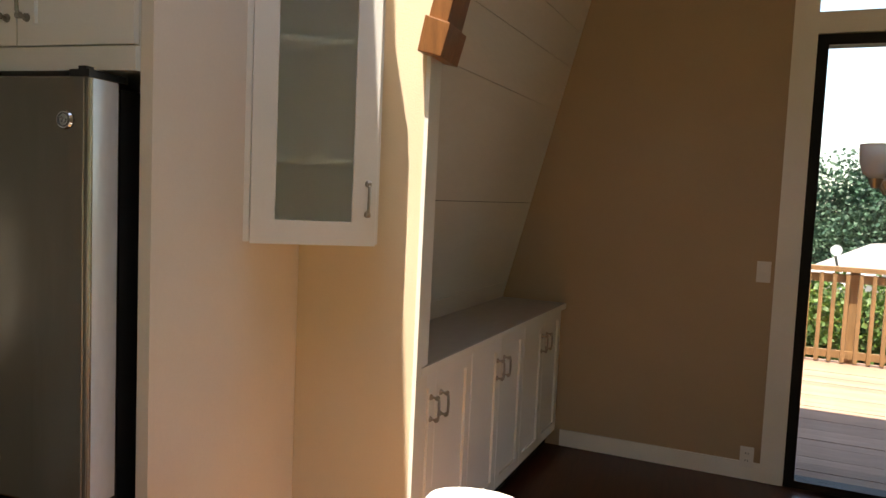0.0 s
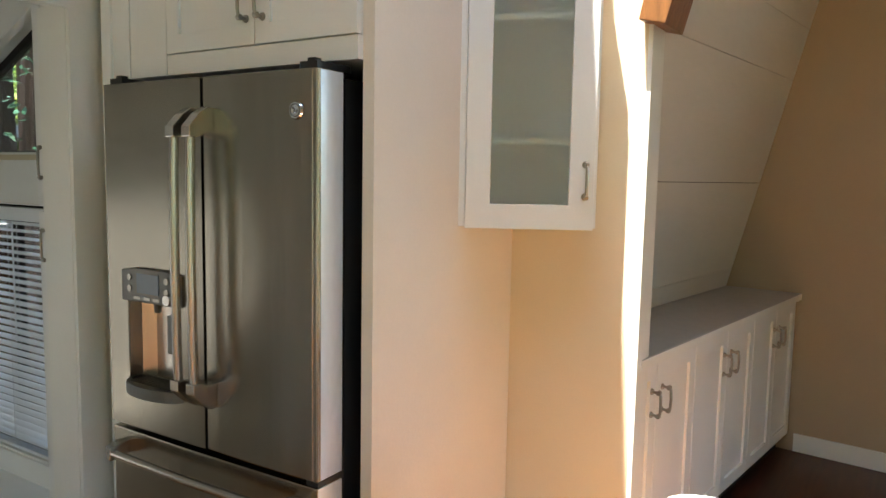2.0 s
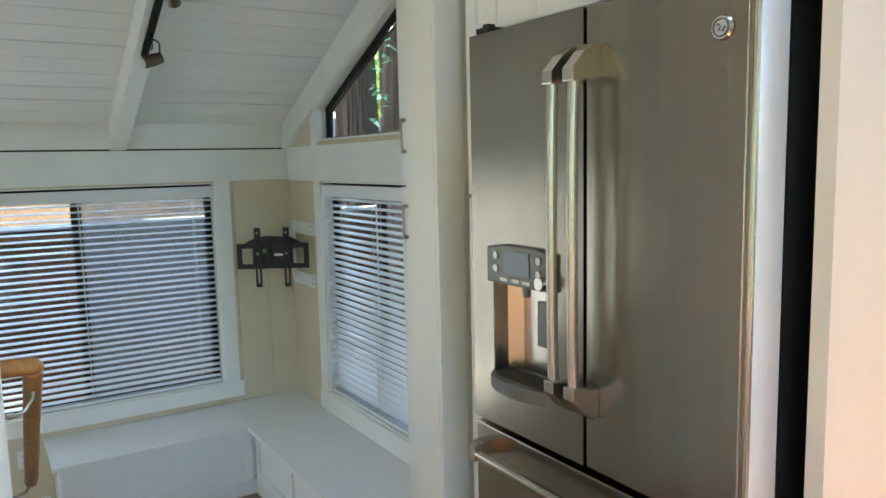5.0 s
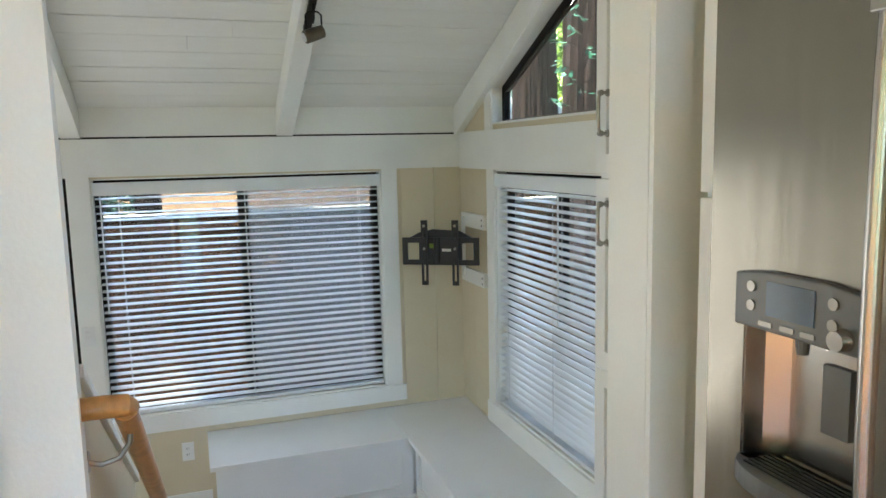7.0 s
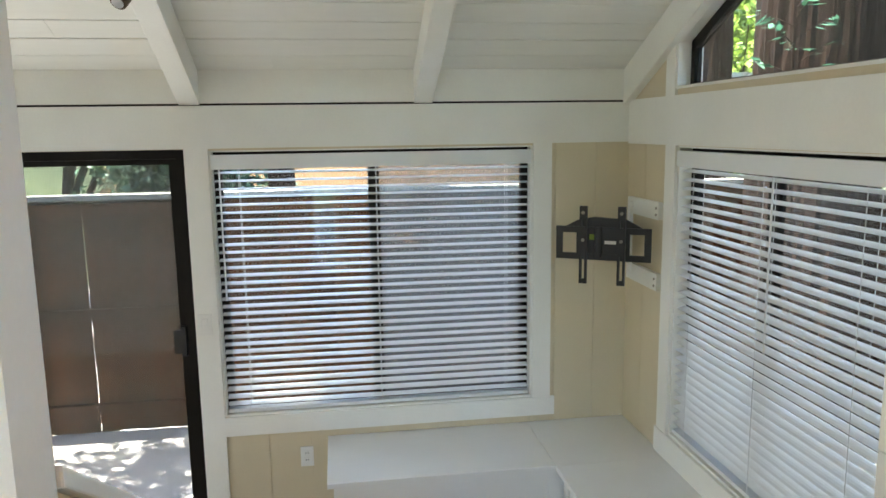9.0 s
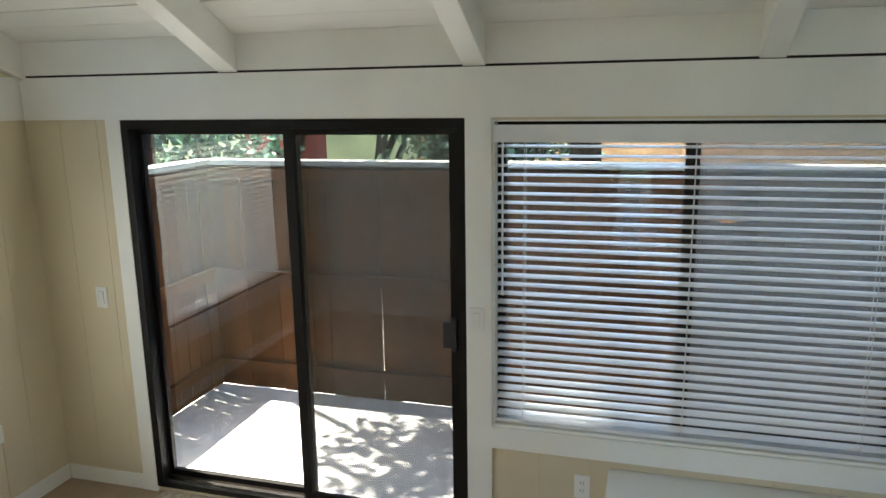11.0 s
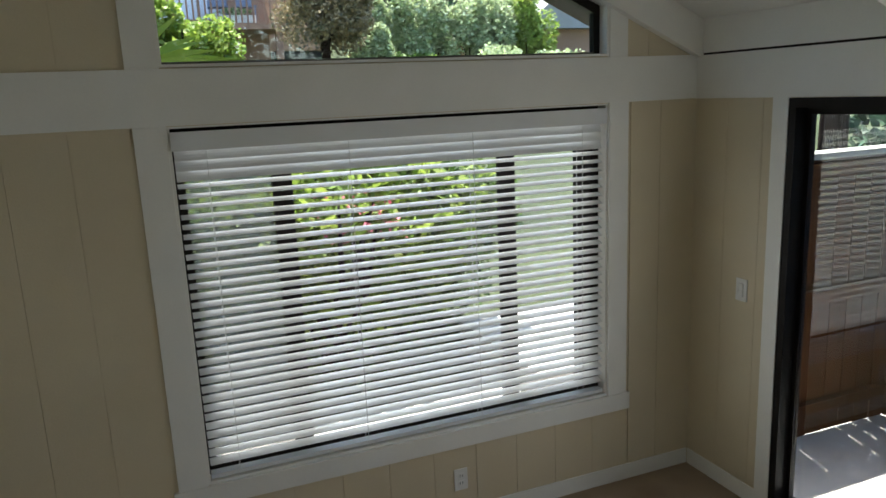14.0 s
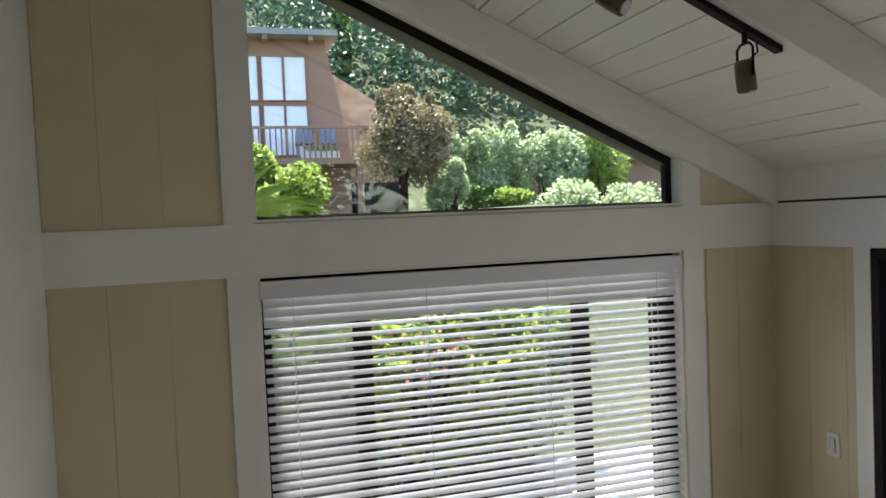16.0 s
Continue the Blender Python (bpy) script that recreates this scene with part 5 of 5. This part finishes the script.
part("flowers", crown((-4.25, -15.94, 3.38), (0.45, 0.1, 0.12), 300, 0.06, 61, 8), M_LEAF_PALE, fl)
h2 = thing("house", (-13.5, -16, 1.4), "dark brown house half hidden behind the hedge", "house")
part("wall", boxes((-17, -11.4, -20, -15.5, 0.9, 2.9)), M_STUCCO, h2)
part("roof", prisms(([(-17.4, 2.9), (-11.0, 2.9), (-12.2, 3.7), (-17.4, 3.9)], "y", -20.2, -15.2)), M_ROOF, h2)

# wooded hillside
rng = random.Random(77)


def woods(r):
    y = -24 - 30 * r.random() ** 1.3
    x = r.uniform(-45, 14)
    base = ground_z(x, y)
    k = math.floor(x / 2.2) * 7.3 + math.floor(y / 3) * 3.1
    top = 3.5 + 5 * abs(math.sin(k))
    u = r.random()
    rad = 1.6 * (1 - u) + 0.2
    cx, cy = (math.floor(x / 2.2) + 0.5) * 2.2, (math.floor(y / 3) + 0.5) * 3
    a = r.uniform(0, 6.28)
    return cx + rad * math.cos(a), cy + rad * math.sin(a), base + top * u


bm = bmesh.new()
leaves(bm, 130000, woods, 0.17, rng, 1.6)
ob = tagged(part("far_woods", bm, M_LEAF_DARK), "dark wooded hillside beyond the houses", "woods", kind="stuff")
for k in range(5):
    shrub("ivy_column", "bright ivy climbing a trunk on the hillside", (-6.6 - 2.6 * k, -26 - k, 8.0), (0.6, 0.6, 2.8), 2200, 0.15, M_LEAF, 90 + k, 10, "ivy")

# trees round the patio
def redwood(at, label, r, seed, top):
    """A straight trunk with deep, wandering ridges of bark, and a thin crown high up."""
    t = thing("redwood_tree", at, label, "tree")
    rng = random.Random(seed)
    bm, seg, rows = bmesh.new(), 84, 70
    rings = []
    for j in range(rows + 1):
        z = -0.15 + (top + 0.15) * j / rows
        rr = r * (1.0 - 0.25 * j / rows + 0.35 * math.exp(-max(z, 0) / 0.35))
        ring = []
        for k in range(seg):
            a = 2 * math.pi * k / seg
            ridge = noise.noise((math.cos(a) * 7 + seed, math.sin(a) * 7, z * 0.55))
            flake = noise.noise((math.cos(a) * 16, math.sin(a) * 16 + seed, z * 2.6))
            q = rr + 0.055 * abs(ridge) ** 0.7 + 0.016 * flake
            ring.append(bm.verts.new((at[0] + q * math.cos(a), at[1] + q * math.sin(a), at[2] + z)))
        rings.append(ring)
    for a, b in zip(rings, rings[1:]):
        for k in range(seg):
            bm.faces.new((a[k], a[(k + 1) % seg], b[(k + 1) % seg], b[k]))
    bm.faces.new(rings[-1])
    part("trunk", bm, M_BARK, t, "ridged red-brown bark")
    bm = bmesh.new()
    for k in range(5):
        a, z = rng.uniform(0, 6.28), at[2] + top * rng.uniform(0.86, 0.99)
        tube(bm, [(at[0], at[1], z), (at[0] + 1.6 * math.cos(a), at[1] + 1.6 * math.sin(a), z - 0.2)], [0.06, 0.015], 6)
    part("limbs", bm, M_BARK, t)
    part("crown", crown((at[0], at[1], at[2] + top), (2.2, 1.9, 1.6), 1300, 0.3, seed, 10), M_LEAF_DARK, t)
    return t


redwood((-5.47, 4.97, -0.86), "thick redwood trunk outside the bench window", 0.42, 70, 9.5)
redwood((-8.92, 5.95, -0.9), "redwood trunk behind the fence", 0.29, 71, 9.5)
redwood((-3.2, 6.4, -0.9), "slim redwood trunk behind the fence", 0.2, 72, 9.5)
sp = thing("sapling", (-4.42, 4.15, -0.86), "thin sapling with fresh green pointed leaves beside the redwood", "plant")
rng = random.Random(73)
stems, foliage = bmesh.new(), bmesh.new()
tube(stems, [(-4.42, 4.15, -0.88), (-4.40, 4.13, 0.6), (-4.43, 4.1, 1.5), (-4.46, 4.09, 2.45)], [0.014, 0.011, 0.008, 0.004], 6)
for k in range(22):
    z = 1.35 + 0.05 * k
    a = k * 2.4
    e = Vector((-4.44 + 0.2 * math.cos(a), 4.1 + 0.2 * math.sin(a), z + 0.06))
    tube(stems, [(-4.43, 4.1, z - 0.05), e], [0.004, 0.002], 5)
    for m in range(6):
        p = Vector((-4.43, 4.1, z - 0.05)).lerp(e, 0.45 + 0.11 * m)
        d = Vector((math.cos(a + rng.uniform(-1.1, 1.1)), math.sin(a + rng.uniform(-1.1, 1.1)), rng.uniform(-0.5, 0.25))).normalized()
        w = d.cross(Vector((rng.uniform(-0.4, 0.4), rng.uniform(-0.4, 0.4), 1))).normalized() * 0.017
        l = rng.uniform(0.07, 0.12)
        v = [foliage.verts.new(q) for q in (p, p + d * l * 0.45 + w, p + d * l, p + d * l * 0.45 - w)]
        foliage.faces.new(v)
part("stem", stems, M_BARK, sp)
part("foliage", foliage, M_LEAF_FRESH, sp)
shrub("shrub", "sunlit green thicket behind the trunks", (-13.0, 8.6, 2.9), (1.9, 0.6, 3.4), 7000, 0.11, M_LEAF_LIGHT, 74, 18)
tree("garden_tree", (-9.0, -1.2, -0.9), "leafy tree behind the patio fence", 0.1, 1.6, (-9.0, -1.0, 1.7), (1.0, 1.5, 0.9), 5200, 0.085, M_LEAF, 75, 12)
tree("garden_tree", (-10.5, -3.0, -0.9), "leafy tree beyond the fence corner", 0.1, 1.6, (-10.5, -3.0, 1.9), (1.3, 1.4, 1.0), 2600, 0.11, M_LEAF_LIGHT, 76, 12)
shrub("shrub", "dark leafy shrub behind the patio fence", (-7.9, -2.4, 0.9), (0.9, 0.8, 1.0), 1800, 0.09, M_LEAF_DARK, 78, 12)
shrub("shrub", "dense dark green shrub behind the patio fence", (-7.7, 0.45, 1.15), (0.5, 1.1, 0.75), 6000, 0.065, M_LEAF_DARK, 82, 24)
h3 = thing("house", (-13.5, 2.0, -0.9), "tan timber house behind the patio fence", "house")
part("wall", boxes((-16, -12.6, -1.9, 8.0, -0.9, 2.0)), M_RAILWOOD, h3)
part("roof", boxes((-16.5, -12.1, -2.4, 8.5, 2.0, 2.25)), M_ROOF, h3)
# Added mass of leaves: keeps bright north sky out of the south glass.
shrub("thicket", "tall dark trees added beyond the north fence to block reflected sky", (-2.2, 10.0, 3.4), (4.0, 1.2, 4.6), 14000, 0.19, M_LEAF_DARK, 83, 30, "trees")
shrub("thicket", "dark thicket of trees beyond the fence", (-12.5, 10.5, 3.2), (7.5, 1.2, 4.4), 16000, 0.2, M_LEAF_DARK, 79, 30, "trees")
# Added crowns, overhead and out of view, cast the patio's leaf shade.
tree("shade_tree", (-6.9, -2.5, -0.9), "tree added behind the fence, unseen crown placed to dapple the patio", 0.1, 4.2, (-6.0, -1.15, 4.4), (0.85, 0.6, 0.5), 1300, 0.085, M_LEAF, 80, 20, 1)
tree("shade_tree", (-7.6, 1.2, -0.9), "tall tree added behind the fence, unseen crown placed to shade the patio", 0.12, 4.4, (-5.95, 0.95, 4.6), (1.05, 1.45, 0.7), 21000, 0.11, M_LEAF, 81, 24, 2)
rs = thing("red_shed", (-12.5, -4.1, -0.9), "dark red slatted shed beyond the fence", "shed")
part("wall", boxes((-13.4, -11.6, -4.4, -3.8, -0.9, 2.3)), mat("barn_red", (0.22, 0.03, 0.025), 0.7, vary=0.2), rs)
part("roof", boxes((-13.6, -11.4, -4.55, -3.65, 2.3, 2.4)), M_ROOF, rs)

# ---- deck behind the dining door ----
dk = thing("deck", (2.5, 7.8, -0.15), "redwood board deck outside the dining door", "deck", kind="structure")
me = mesh_of("board", boxes((-3.2, 4.5, 0, 0.138, -0.03, 0)), M_DECK)
rng = random.Random(9)
for k in range(32):
    piece("board", me, Matrix.Translation(-PLACE[dk]) @ DIN @ Matrix.Translation((0.5 + rng.uniform(-0.02, 0.02), 0.13 + 0.142 * k, -0.115 + rng.uniform(-0.002, 0.002))), dk)
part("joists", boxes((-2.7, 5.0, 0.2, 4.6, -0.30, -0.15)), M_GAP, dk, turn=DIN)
V = 4.55
rl = thing("deck_railing", DIN @ Vector((2, V, -0.115)), "redwood deck railing with square balusters", "railing")
part("top_rail", boxes((-2.7, 5.0, V - 0.07, V + 0.07, 0.88, 0.93)), M_RAILWOOD, rl, bevel=0.006, turn=DIN)
part("upper_rail", boxes((-2.7, 5.0, V - 0.02, V + 0.02, 0.76, 0.85)), M_RAILWOOD, rl, turn=DIN)
part("bottom_rail", boxes((-2.7, 5.0, V - 0.02, V + 0.02, -0.06, 0.02)), M_RAILWOOD, rl, turn=DIN)
me = mesh_of("baluster", boxes((-0.02, 0.02, -0.062, -0.022, -0.1, 0.86)), M_RAILWOOD)
for k in range(48):
    piece("baluster", me, Matrix.Translation(-PLACE[rl]) @ DIN @ Matrix.Translation((-1.2 + 0.125 * k, V, 0)), rl)
for u in (0.2, 2.0, 3.8):
    part("post", boxes((u - 0.045, u + 0.045, V + 0.021, V + 0.11, -0.6, 0.88)), M_RAILWOOD, rl, turn=DIN)
# Added out of view to shade the near deck boards.
setting("shade_eave", boxes((-3.0, 5.5, -0.1, 1.35, 3.32, 3.46)), M_ROOF, "unseen roof overhang added to shade the deck", "roof", turn=DIN)
shrub("shrub", "green bank of shrubs behind the deck railing", (3.6, 12.2, -0.35), (3.2, 0.8, 1.0), 12000, 0.075, M_LEAF, 101, 26)
shrub("shrub", "light green shrubs below the deck", (4.2, 13.4, -0.35), (3.0, 0.9, 0.85), 9000, 0.07, M_LEAF_LIGHT, 102, 18)
tree("pine_tree", (7.6, 27, -6.4), "dark broad pine in the valley below the deck", 0.35, 7.5, (7.4, 27, 0.3), (3.4, 1.6, 2.7), 60000, 0.13, M_LEAF_DARK, 103, 34, 10)
tree("pine_tree", (10.5, 33, -6.4), "broad green tree in the valley below the deck", 0.35, 6, (10.2, 33, -0.6), (5.2, 1.8, 2.6), 40000, 0.15, M_LEAF, 104, 30, 8)
hv = thing("house", (7.6, 22, -6.4), "far house with a pale grey roof below the deck", "house")
part("wall", boxes((5.7, 11.0, 20.5, 25, -6.4, -0.25)), M_KWALL, hv)
part("roof", prisms(([(5.1, -0.3), (11.7, -0.3), (8.6, 0.75), (7.0, 0.62)], "y", 20, 25.5)), mat("pale_grey_shingles", (0.36, 0.34, 0.33), 0.8, vary=0.15, scale=8), hv)
part("chimney", boxes((6.6, 6.9, 22, 22.3, 0.2, 0.85)), M_STUCCO, hv)
dish = thing("satellite_dish", (4.95, 20.4, -0.4), "round white satellite dish on the far roof edge", "dish")
part("bowl", tubes(([(4.95, 20.1, 0.62), (4.95, 20.02, 0.62)], [0.05, 0.13], 16)), M_WHITE, dish)
part("mast", tubes(([(5.2, 20.3, -0.4), (4.95, 20.14, 0.55)], 0.03, 6)), M_GREY, dish)
